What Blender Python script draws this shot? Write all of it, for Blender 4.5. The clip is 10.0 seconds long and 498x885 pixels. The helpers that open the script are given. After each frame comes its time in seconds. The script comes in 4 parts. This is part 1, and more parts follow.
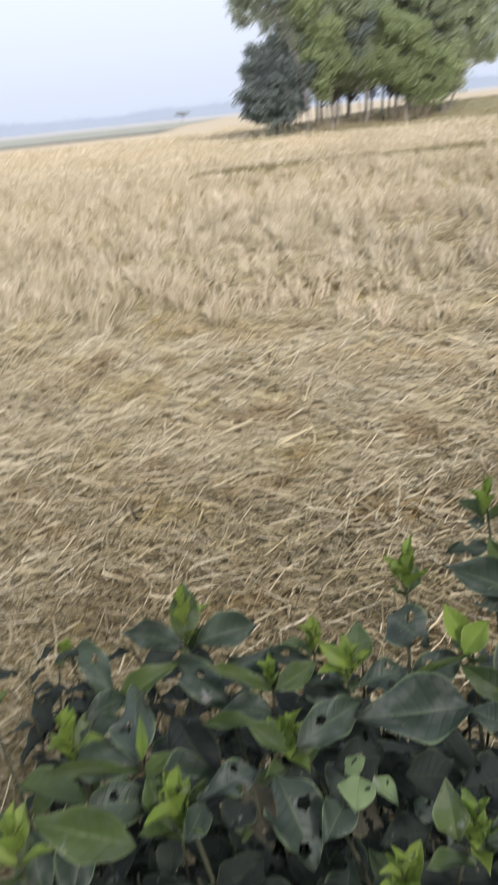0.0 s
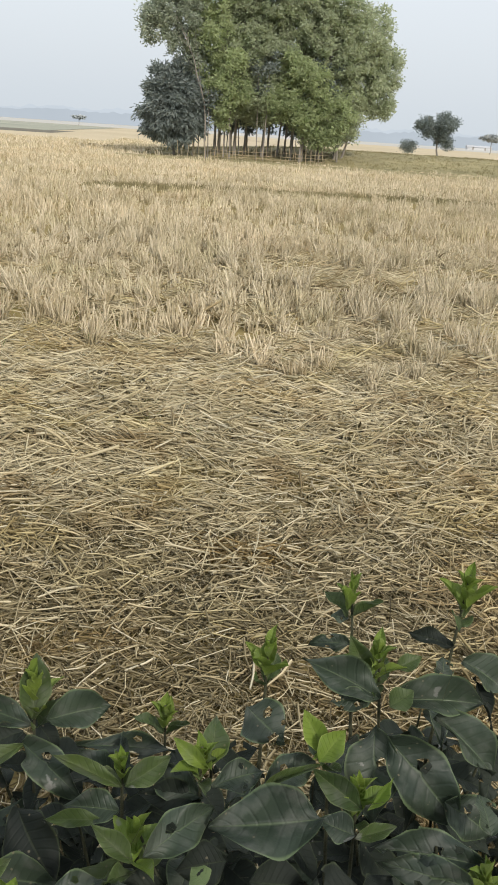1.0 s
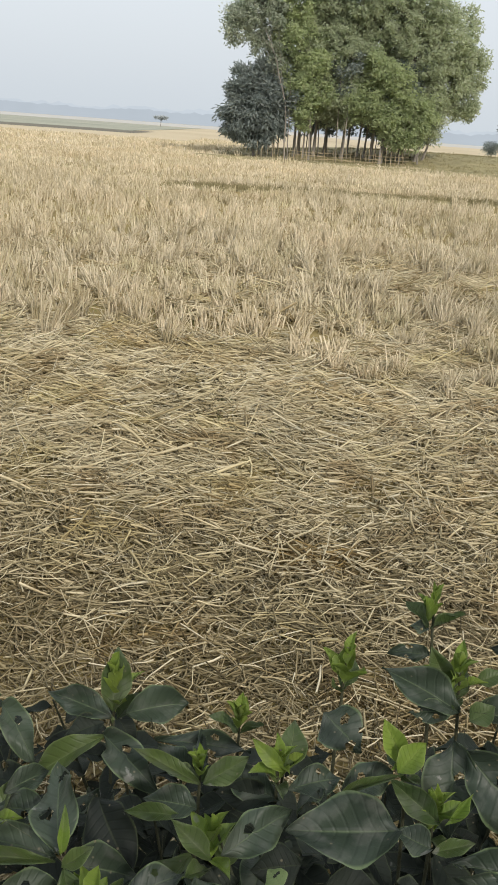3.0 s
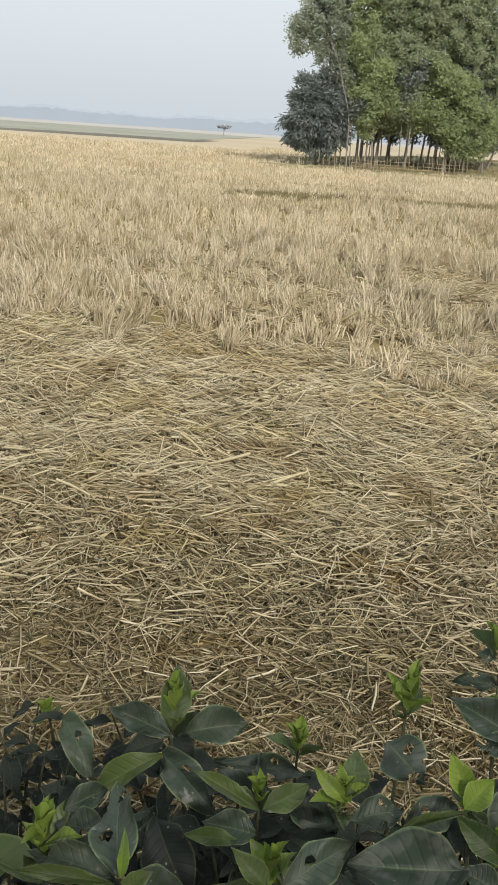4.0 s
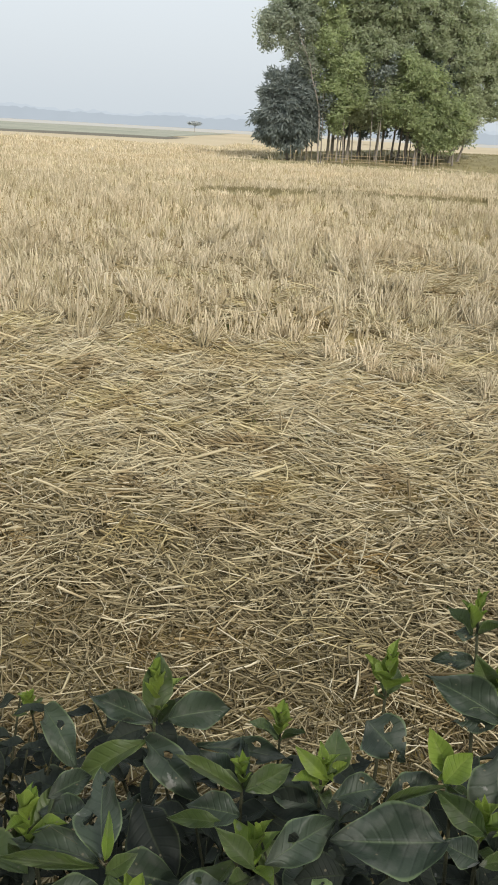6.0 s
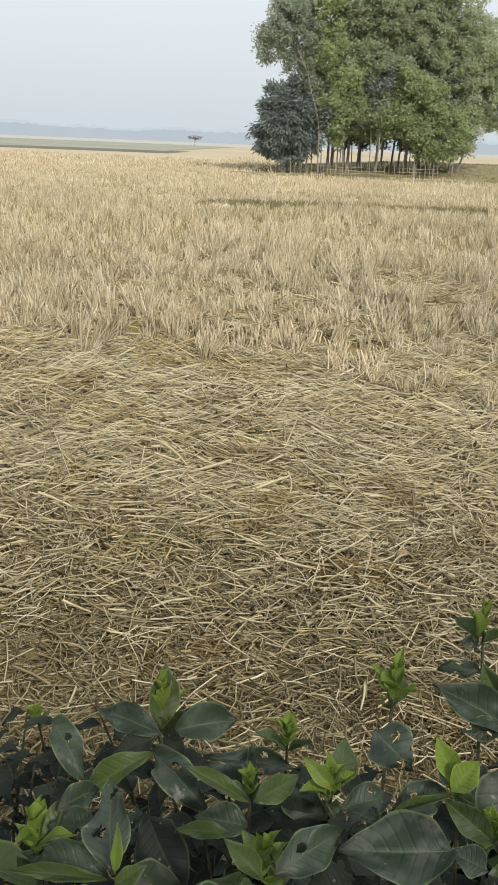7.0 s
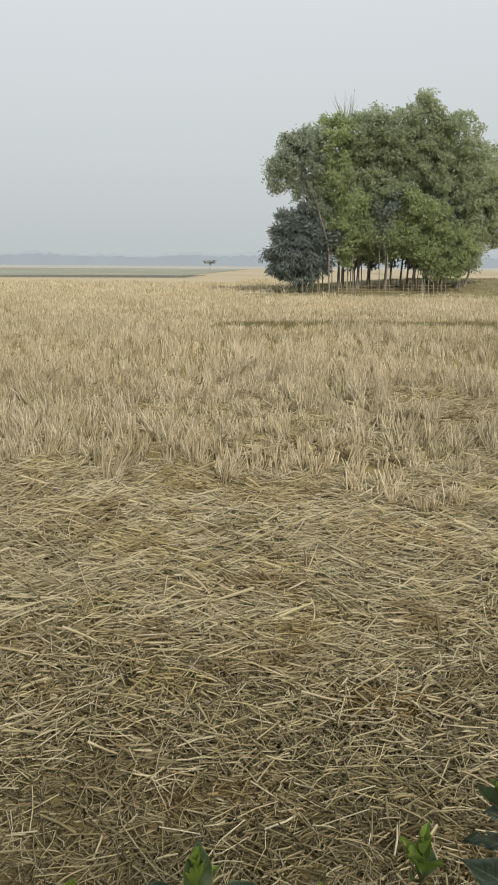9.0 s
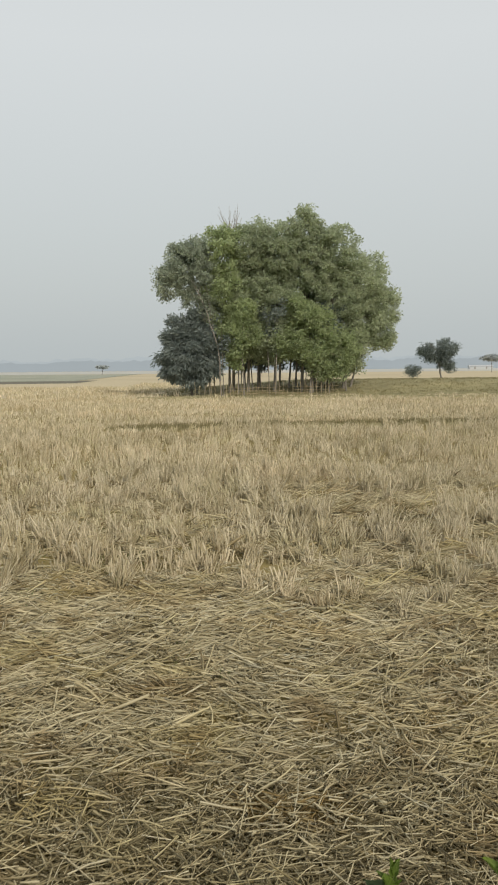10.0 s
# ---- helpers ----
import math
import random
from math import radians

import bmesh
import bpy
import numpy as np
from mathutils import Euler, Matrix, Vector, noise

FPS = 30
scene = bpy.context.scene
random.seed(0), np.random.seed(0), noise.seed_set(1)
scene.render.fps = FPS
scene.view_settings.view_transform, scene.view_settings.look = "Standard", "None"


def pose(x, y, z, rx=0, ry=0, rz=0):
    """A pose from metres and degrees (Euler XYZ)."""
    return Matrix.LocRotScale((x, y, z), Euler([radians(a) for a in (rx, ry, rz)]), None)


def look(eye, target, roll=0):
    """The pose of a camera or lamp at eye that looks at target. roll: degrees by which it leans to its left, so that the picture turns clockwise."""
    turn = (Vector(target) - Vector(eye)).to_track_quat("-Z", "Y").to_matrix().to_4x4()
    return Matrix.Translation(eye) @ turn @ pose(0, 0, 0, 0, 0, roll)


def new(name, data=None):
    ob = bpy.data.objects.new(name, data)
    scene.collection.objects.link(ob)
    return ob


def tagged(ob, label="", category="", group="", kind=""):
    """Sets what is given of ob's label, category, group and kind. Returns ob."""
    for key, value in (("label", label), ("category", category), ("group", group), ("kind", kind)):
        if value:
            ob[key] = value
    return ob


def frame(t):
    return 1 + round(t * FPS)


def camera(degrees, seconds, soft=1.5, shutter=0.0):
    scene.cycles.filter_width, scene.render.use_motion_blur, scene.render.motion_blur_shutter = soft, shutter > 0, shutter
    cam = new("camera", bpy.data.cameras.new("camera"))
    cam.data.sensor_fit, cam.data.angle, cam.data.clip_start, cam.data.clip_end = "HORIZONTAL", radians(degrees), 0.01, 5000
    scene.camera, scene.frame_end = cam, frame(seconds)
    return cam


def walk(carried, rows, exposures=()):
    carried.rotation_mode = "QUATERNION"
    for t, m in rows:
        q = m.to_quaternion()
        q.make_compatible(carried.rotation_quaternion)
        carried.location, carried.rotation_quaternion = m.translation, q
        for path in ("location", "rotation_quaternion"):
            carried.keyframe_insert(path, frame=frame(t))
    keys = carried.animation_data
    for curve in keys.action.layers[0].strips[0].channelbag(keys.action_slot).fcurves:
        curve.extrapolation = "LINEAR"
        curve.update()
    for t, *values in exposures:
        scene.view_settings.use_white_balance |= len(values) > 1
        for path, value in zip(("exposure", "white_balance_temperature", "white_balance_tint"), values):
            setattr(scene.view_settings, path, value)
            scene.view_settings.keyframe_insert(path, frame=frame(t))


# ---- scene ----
cam = camera(33.2, 10.0, 1.7, 0.15)
PATH = [
    (0, (0.311, 0.942, 2.187), (0.175, 2.796, 1.45), -6.0),
    (0.1, (0.312, 0.974, 2.171), (0.308, 2.871, 1.537), -6.2),
    (0.2, (0.264, 0.93, 2.222), (0.309, 2.805, 1.522), 0.1),
    (0.5, (0.228, 0.977, 2.245), (0.16, 2.825, 1.484), 4.4),
    (1, (0.287, 0.991, 2.263), (0.479, 2.856, 1.566), 3.9),
    (1.5, (0.278, 0.996, 2.269), (0.461, 2.859, 1.563), 5.6),
    (2, (0.254, 0.996, 2.248), (0.263, 2.841, 1.476), 4.3),
    (2.2, (0.248, 0.982, 2.261), (0.255, 2.842, 1.525), 4.9),
    (3.3, (0.264, 0.994, 2.273), (0.296, 2.874, 1.592), 4.0),
    (3.5, (0.25, 0.998, 2.28), (0.2, 2.888, 1.631), 3.9),
    (4, (0.246, 1.007, 2.277), (0.139, 2.878, 1.58), 3.9),
    (4.5, (0.254, 1.004, 2.268), (0.184, 2.88, 1.579), 3.8),
    (5, (0.256, 1.003, 2.266), (0.195, 2.878, 1.572), 3.7),
    (5.2, (0.251, 1.004, 2.262), (0.208, 2.869, 1.541), 3.4),
    (6.5, (0.251, 0.989, 2.268), (0.186, 2.867, 1.584), 2.9),
    (7, (0.251, 0.988, 2.268), (0.187, 2.869, 1.592), 2.4),
    (7.5, (0.243, 0.986, 2.265), (0.164, 2.858, 1.565), 2.8),
    (8, (0.246, 0.96, 2.306), (0.215, 2.882, 1.755), 4.0),
    (8.5, (0.255, 0.96, 2.375), (0.132, 2.868, 1.789), -0.2),
    (9, (0.248, 0.923, 2.398), (0.127, 2.875, 1.98), 0.4),
    (9.5, (0.254, 0.908, 2.389), (0.245, 2.881, 2.063), -0.4),
    (10, (0.292, 0.928, 2.372), (0.418, 2.917, 2.194), -0.5),
]
EXPOSURES = [(0.0, 0.60, 5860, 20), (0.1, 0.54, 5950, 19), (0.2, 0.32, 6050, 17), (0.5, 0.37, 6250, 14), (1.0, 0.38, 6280, 13), (2.2, 0.37, 6285, 13), (4.0, 0.32, 6290, 13), (5.0, 0.35, 6290, 12), (7.5, 0.37, 6300, 12), (8.0, 0.25, 6350, 12), (8.5, 0.20, 6400, 11), (9.0, 0.02, 6480, 10), (9.5, -0.12, 6530, 9), (10.0, -0.09, 6560, 9)]
walk(cam, [(t, look(eye, target, roll)) for t, eye, target, roll in PATH], EXPOSURES)

# ---- light ----
world = bpy.data.worlds.new("hazy_sky")
scene.world = world
world.use_nodes = True
wn, wl = world.node_tree.nodes, world.node_tree.links
wn.clear()
w_out = wn.new("ShaderNodeOutputWorld")
w_bg = wn.new("ShaderNodeBackground")
w_sky = wn.new("ShaderNodeTexSky")
w_sky.sky_type = "NISHITA"
w_sky.sun_disc = False
w_sky.sun_elevation, w_sky.sun_rotation = radians(37.5), radians(152)
w_sky.air_density, w_sky.dust_density = 1.5, 6.0
w_scale = wn.new("ShaderNodeMix")
w_scale.data_type, w_scale.blend_type = "RGBA", "MULTIPLY"
w_scale.inputs[0].default_value = 1.0
w_scale.inputs[7].default_value = (0.1, 0.1, 0.1, 1)
w_geo = wn.new("ShaderNodeTexCoord")
w_sep = wn.new("ShaderNodeSeparateXYZ")
w_ramp = wn.new("ShaderNodeValToRGB")
w_ramp.color_ramp.elements[0].position = 0.0
w_ramp.color_ramp.elements[0].color = (0.58, 0.632, 0.648, 1)
w_ramp.color_ramp.elements[1].position = 0.35
w_ramp.color_ramp.elements[1].color = (0.80, 0.83, 0.838, 1)
w_mix = wn.new("ShaderNodeMix")
w_mix.data_type = "RGBA"
w_mix.inputs[0].default_value = 0.85
wl.new(w_geo.outputs["Generated"], w_sep.inputs[0])
wl.new(w_sep.outputs["Z"], w_ramp.inputs[0])
wl.new(w_sky.outputs[0], w_scale.inputs[6])
wl.new(w_scale.outputs[2], w_mix.inputs[6])
wl.new(w_ramp.outputs[0], w_mix.inputs[7])
wl.new(w_mix.outputs[2], w_bg.inputs[0])
w_bg.inputs[1].default_value = 1.0
wl.new(w_bg.outputs[0], w_out.inputs[0])
sun = new("sun", bpy.data.lights.new("sun", "SUN"))
sun.data.energy, sun.data.angle, sun.data.color = 2.15, radians(7), (1.0, 0.92, 0.80)
sun.matrix_world = look((20, -38, 33), (0, 0, 0))


# ---- materials ----
def material(name, low, high, scale=8.0, rough=0.8, bump=0.3, island=0.0, thing=0.0, detail=6.0, through_light=0.0, spec=0.3, coarse=0.0):
    """Two colours mixed by noise at two scales, with a share that varies piece by piece."""
    m = bpy.data.materials.new(name)
    m.use_nodes = True
    n, l = m.node_tree.nodes, m.node_tree.links
    b = n["Principled BSDF"]
    b.inputs["Roughness"].default_value = rough
    b.inputs["Specular IOR Level"].default_value = spec
    geo = n.new("ShaderNodeNewGeometry")
    fine, big = n.new("ShaderNodeTexNoise"), n.new("ShaderNodeTexNoise")
    fine.inputs["Scale"].default_value, fine.inputs["Detail"].default_value = scale, detail
    big.inputs["Scale"].default_value = coarse or scale / 9
    l.new(geo.outputs["Position"], fine.inputs["Vector"])
    l.new(geo.outputs["Position"], big.inputs["Vector"])
    add = n.new("ShaderNodeMath")
    add.operation = "MULTIPLY_ADD"
    add.inputs[1].default_value = 0.5
    l.new(fine.outputs[0], add.inputs[0])
    half = n.new("ShaderNodeMath")
    half.operation = "MULTIPLY"
    half.inputs[1].default_value = 0.5
    l.new(big.outputs[0], half.inputs[0])
    l.new(half.outputs[0], add.inputs[2])
    span = n.new("ShaderNodeMapRange")
    span.inputs[1].default_value, span.inputs[2].default_value = 0.32, 0.68
    l.new(add.outputs[0], span.inputs[0])
    value = span.outputs[0]
    for share, source in ((island, geo.outputs["Random Per Island"]), (thing, n.new("ShaderNodeObjectInfo").outputs["Random"])):
        if share:
            mix = n.new("ShaderNodeMix")
            mix.inputs[0].default_value = share
            l.new(value, mix.inputs[2])
            l.new(source, mix.inputs[3])
            value = mix.outputs[0]
    col = n.new("ShaderNodeMix")
    col.data_type = "RGBA"
    col.inputs[6].default_value, col.inputs[7].default_value = (*low, 1), (*high, 1)
    l.new(value, col.inputs[0])
    l.new(col.outputs[2], b.inputs["Base Color"])
    if bump:
        bp = n.new("ShaderNodeBump")
        bp.inputs["Strength"].default_value, bp.inputs["Distance"].default_value = bump, 0.02
        l.new(fine.outputs[0], bp.inputs["Height"])
        l.new(bp.outputs[0], b.inputs["Normal"])
    if through_light:
        tr, ms = n.new("ShaderNodeBsdfTranslucent"), n.new("ShaderNodeMixShader")
        ms.inputs[0].default_value = through_light
        l.new(col.outputs[2], tr.inputs["Color"])
        l.new(b.outputs[0], ms.inputs[1])
        l.new(tr.outputs[0], ms.inputs[2])
        l.new(ms.outputs[0], n["Material Output"].inputs[0])
    return m


def leaf_material(name, low, high, rough, through_light, rim, dusty=0.4, spec=0.3):
    """A broad leaf: colour by plant, sunken dark side veins, pale midrib and rim, puckers between the veins, dust and flecks."""
    m = material(name, low, high, 16.0, rough, 0.0, 0.0, 0.42, 6.0, through_light, spec)
    n, l = m.node_tree.nodes, m.node_tree.links
    b = n["Principled BSDF"]

    def math_node(kind, a, c=0.0, d=0.0):
        q = n.new("ShaderNodeMath")
        q.operation = kind
        for i, v in enumerate((a, c, d)):
            if isinstance(v, float):
                q.inputs[i].default_value = v
            else:
                l.new(v, q.inputs[i])
        return q.outputs[0]

    def ramp(v, a, c, lo, hi):
        q = n.new("ShaderNodeMapRange")
        for i, k in enumerate((a, c, lo, hi)):
            q.inputs[i + 1].default_value = k
        l.new(v, q.inputs[0])
        return q.outputs[0]

    def tint(base, fac, colour, blend="MIX"):
        q = n.new("ShaderNodeMix")
        q.data_type, q.blend_type = "RGBA", blend
        q.inputs[7].default_value = (*colour, 1)
        l.new(fac, q.inputs[0])
        l.new(base, q.inputs[6])
        return q.outputs[2]

    tc, sep, geo = n.new("ShaderNodeTexCoord"), n.new("ShaderNodeSeparateXYZ"), n.new("ShaderNodeNewGeometry")
    l.new(tc.outputs["UV"], sep.inputs[0])
    across = math_node("ABSOLUTE", math_node("SUBTRACT", sep.outputs["X"], 0.5))
    wob = n.new("ShaderNodeTexNoise")
    wob.inputs["Scale"].default_value = 22.0
    l.new(geo.outputs["Position"], wob.inputs["Vector"])
    along = math_node("MULTIPLY_ADD", across, -0.36, sep.outputs["Y"])
    along = math_node("MULTIPLY_ADD", wob.outputs[0], 0.035, along)
    wave = math_node("PINGPONG", along, 0.058)
    side = ramp(wave, 0.0, 0.014, 1.0, 0.0)
    mid = ramp(across, 0.008, 0.030, 1.0, 0.0)
    edge = ramp(across, 0.452, 0.482, 0.0, 1.0)
    col = b.inputs["Base Color"].links[0].from_socket
    col = tint(col, math_node("MULTIPLY", side, 0.28), (0.5, 0.55, 0.5), "MULTIPLY")
    col = tint(col, math_node("MULTIPLY", mid, 0.3), rim)
    col = tint(col, math_node("MULTIPLY", edge, 0.6), rim)
    dust = n.new("ShaderNodeTexNoise")
    dust.inputs["Scale"].default_value, dust.inputs["Detail"].default_value = 38.0, 8.0
    l.new(geo.outputs["Position"], dust.inputs["Vector"])
    col = tint(col, ramp(dust.outputs[0], 0.50, 0.74, 0.0, dusty), (0.15, 0.155, 0.135))
    spot = n.new("ShaderNodeTexVoronoi")
    spot.inputs["Scale"].default_value = 55.0
    l.new(geo.outputs["Position"], spot.inputs["Vector"])
    col = tint(col, ramp(spot.outputs["Distance"], 0.05, 0.11, 0.7, 0.0), (0.17, 0.15, 0.10))
    splash = n.new("ShaderNodeTexNoise")
    splash.inputs["Scale"].default_value, splash.inputs["Detail"].default_value = 26.0, 5.0
    l.new(geo.outputs["Position"], splash.inputs["Vector"])
    col = tint(col, ramp(splash.outputs[0], 0.68, 0.71, 0.0, 0.5), (0.26, 0.26, 0.24))
    l.new(col, b.inputs["Base Color"])
    l.new(ramp(dust.outputs[0], 0.3, 0.7, rough - 0.06, rough + 0.2), b.inputs["Roughness"])
    bp = n.new("ShaderNodeBump")
    bp.inputs["Strength"].default_value, bp.inputs["Distance"].default_value = 0.65, 0.002
    rise = math_node("ADD", math_node("MULTIPLY", ramp(wave, 0.0, 0.020, 0.0, 1.0), 0.35), math_node("MULTIPLY", dust.outputs[0], 1.6))
    l.new(math_node("SUBTRACT", rise, math_node("MULTIPLY", mid, 0.5)), bp.inputs["Height"])
    l.new(bp.outputs[0], b.inputs["Normal"])
    return m


M_FIELD = material("straw_littered_soil", (0.15, 0.118, 0.042), (0.31, 0.245, 0.10), 9, 0.95, 0.6, coarse=0.5)
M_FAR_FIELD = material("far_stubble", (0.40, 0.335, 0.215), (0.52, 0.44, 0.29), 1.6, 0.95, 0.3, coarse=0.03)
M_DYKE = material("dyke_turf", (0.16, 0.146, 0.07), (0.33, 0.288, 0.15), 1.4, 0.95, 0.5, coarse=0.25)
M_BUND = material("bund_turf", (0.16, 0.145, 0.07), (0.34, 0.29, 0.155), 3, 0.95, 0.5)
M_CROP = material("far_green_crop", (0.22, 0.235, 0.18), (0.36, 0.36, 0.28), 0.15, 0.95, 0.0, coarse=0.03)
M_BANK = material("dark_field_bank", (0.10, 0.096, 0.072), (0.19, 0.172, 0.125), 0.2, 0.95, 0.0)
# Even pale grey for the farthest strip of ground.
M_PALE = material("pale_strip", (0.40, 0.39, 0.35), (0.46, 0.45, 0.41), 0.05, 0.95, 0.0)
M_STRAW = material("dry_straw", (0.175, 0.138, 0.060), (0.63, 0.555, 0.365), 2.2, 0.55, 0.0, 0.68, coarse=0.55)
M_PALE_STRAW = material("bleached_straw", (0.36, 0.31, 0.19), (0.66, 0.60, 0.43), 2.6, 0.55, 0.0, 0.7)
M_OLD_STRAW = material("rotting_straw", (0.046, 0.034, 0.011), (0.37, 0.315, 0.18), 2.6, 0.65, 0.0, 0.8, coarse=0.8)


def patches(m, colour, scale, low, high, most):
    """Lays stains of another colour over a material, with soft irregular outlines."""
    n, l = m.node_tree.nodes, m.node_tree.links
    b = n["Principled BSDF"]
    nz, geo, span, mix = n.new("ShaderNodeTexNoise"), n.new("ShaderNodeNewGeometry"), n.new("ShaderNodeMapRange"), n.new("ShaderNodeMix")
    nz.inputs["Scale"].default_value, nz.inputs["Detail"].default_value = scale, 4.0
    span.inputs[1].default_value, span.inputs[2].default_value, span.inputs[4].default_value = low, high, most
    mix.data_type, mix.blend_type = "RGBA", "MULTIPLY"
    mix.inputs[7].default_value = (*colour, 1)
    l.new(geo.outputs["Position"], nz.inputs["Vector"])
    l.new(nz.outputs[0], span.inputs[0])
    l.new(span.outputs[0], mix.inputs[0])
    l.new(b.inputs["Base Color"].links[0].from_socket, mix.inputs[6])
    l.new(mix.outputs[2], b.inputs["Base Color"])


def bare_bank(m, colour, y_edge, width):
    """Bare soil on the walker's bank, with a ragged edge where the straw begins."""
    n, l = m.node_tree.nodes, m.node_tree.links
    b = n["Principled BSDF"]
    geo, sep, nz, grain = n.new("ShaderNodeNewGeometry"), n.new("ShaderNodeSeparateXYZ"), n.new("ShaderNodeTexNoise"), n.new("ShaderNodeTexNoise")
    add, span, mix, shade = n.new("ShaderNodeMath"), n.new("ShaderNodeMapRange"), n.new("ShaderNodeMix"), n.new("ShaderNodeMix")
    nz.inputs["Scale"].default_value, nz.inputs["Detail"].default_value = 1.6, 8.0
    grain.inputs["Scale"].default_value, grain.inputs["Detail"].default_value = 14.0, 8.0
    add.operation = "MULTIPLY_ADD"
    add.inputs[1].default_value = 1.6
    span.inputs[1].default_value, span.inputs[2].default_value = y_edge + 0.8, y_edge + 0.8 + width
    mix.data_type = shade.data_type = "RGBA"
    shade.inputs[6].default_value, shade.inputs[7].default_value = (*colour, 1), (*[2.4 * c for c in colour], 1)
    l.new(geo.outputs["Position"], sep.inputs[0])
    l.new(geo.outputs["Position"], nz.inputs["Vector"])
    l.new(geo.outputs["Position"], grain.inputs["Vector"])
    l.new(nz.outputs[0], add.inputs[0])
    l.new(sep.outputs["Y"], add.inputs[2])
    l.new(add.outputs[0], span.inputs[0])
    l.new(span.outputs[0], mix.inputs[0])
    l.new(grain.outputs[0], shade.inputs[0])
    l.new(shade.outputs[2], mix.inputs[6])
    l.new(b.inputs["Base Color"].links[0].from_socket, mix.inputs[7])
    l.new(mix.outputs[2], b.inputs["Base Color"])


bare_bank(M_FIELD, (0.035, 0.027, 0.018), 2.0, 0.25)
patches(M_STRAW, (0.92, 0.80, 0.56), 0.7, 0.50, 0.68, 0.5)
patches(M_STRAW, (0.94, 0.91, 0.70), 1.3, 0.52, 0.68, 0.8)
patches(M_STRAW, (0.55, 0.47, 0.36), 2.3, 0.55, 0.66, 0.75)
patches(M_OLD_STRAW, (0.9, 0.72, 0.45), 1.1, 0.52, 0.64, 0.8)
patches(M_OLD_STRAW, (0.5, 0.45, 0.33), 2.0, 0.54, 0.64, 0.55)
M_STUBBLE = material("standing_rice_stubble", (0.25, 0.207, 0.105), (0.90, 0.80, 0.595), 3.5, 0.6, 0.0, 0.5, coarse=0.3)
patches(M_STUBBLE, (0.82, 0.86, 0.66), 0.5, 0.56, 0.68, 0.5)
patches(M_STUBBLE, (1.0, 0.90, 0.78), 0.16, 0.50, 0.62, 0.35)
patches(M_STUBBLE, (0.72, 0.70, 0.54), 1.9, 0.50, 0.60, 0.45)
M_BUND_GRASS = material("dry_bund_grass", (0.17, 0.152, 0.075), (0.37, 0.32, 0.175), 3, 0.8, 0.0, 0.6)
M_WEED = material("low_green_weed", (0.10, 0.14, 0.04), (0.24, 0.27, 0.10), 3, 0.7, 0.0, 0.6)
M_LEAF = leaf_material("hedge_leaf", (0.014, 0.023, 0.018), (0.056, 0.077, 0.045), 0.45, 0.12, (0.135, 0.185, 0.085))
M_YOUNG = leaf_material("young_leaf", (0.095, 0.165, 0.024), (0.23, 0.295, 0.052), 0.5, 0.32, (0.28, 0.33, 0.09))
# Darker copy of the hedge leaf: shade deep in the hedge, put into colour.
M_SHADED_LEAF = leaf_material("shaded_leaf", (0.008, 0.011, 0.010), (0.028, 0.037, 0.025), 0.6, 0.06, (0.055, 0.07, 0.035), 0.06, 0.16)
M_WITHERED = leaf_material("withered_leaf", (0.024, 0.024, 0.015), (0.058, 0.052, 0.030), 0.65, 0.12, (0.12, 0.11, 0.06), 0.1, 0.2)
M_SPRIG = leaf_material("pale_sprig_leaf", (0.10, 0.15, 0.055), (0.17, 0.23, 0.10), 0.5, 0.25, (0.19, 0.25, 0.12), 0.15)
M_STEM = material("hedge_stem", (0.03, 0.035, 0.02), (0.075, 0.075, 0.04), 60, 0.8, 0.4)
M_BARK = material("pale_bark", (0.18, 0.16, 0.137), (0.36, 0.33, 0.285), 3, 0.9, 0.6, 0.0, 0.4)
# Grove leaf colours are much paler than real foliage: haze put into the colour.
M_CROWN = material("tree_leaves", (0.35, 0.40, 0.262), (0.60, 0.645, 0.44), 0.5, 0.5, 0.0, 0.45, 0.25, through_light=0.6)
M_CROWN_DULL = material("dull_tree_leaves", (0.30, 0.345, 0.262), (0.52, 0.565, 0.44), 0.5, 0.5, 0.0, 0.45, 0.25, through_light=0.6)
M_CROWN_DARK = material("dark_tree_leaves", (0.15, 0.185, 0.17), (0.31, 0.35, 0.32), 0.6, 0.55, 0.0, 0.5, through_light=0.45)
M_CROWN_LIGHT = material("light_tree_leaves", (0.29, 0.35, 0.19), (0.535, 0.60, 0.33), 0.6, 0.55, 0.0, 0.5, through_light=0.55)
# Distant crowns: leaf green greyed and lightened, so the colour holds the haze.
M_CROWN_HAZED = material("hazed_tree_leaves", (0.33, 0.36, 0.36), (0.40, 0.43, 0.43), 0.6, 0.8, 0.0, 0.5)
M_MID = leaf_material("half_grown_leaf", (0.034, 0.060, 0.020), (0.092, 0.125, 0.036), 0.46, 0.25, (0.16, 0.2, 0.08))
M_BAMBOO = material("weathered_bamboo", (0.28, 0.22, 0.13), (0.46, 0.38, 0.24), 6, 0.7, 0.2, 0.0, 0.4)
# White of the far houses, dulled to grey by haze mixed into the colour.
M_WHITE = material("hazed_white_wall", (0.50, 0.51, 0.51), (0.58, 0.59, 0.59), 1, 0.9, 0.0)
M_ROOF = material("grey_tin_roof", (0.35, 0.36, 0.37), (0.5, 0.51, 0.52), 1, 0.6, 0.0)


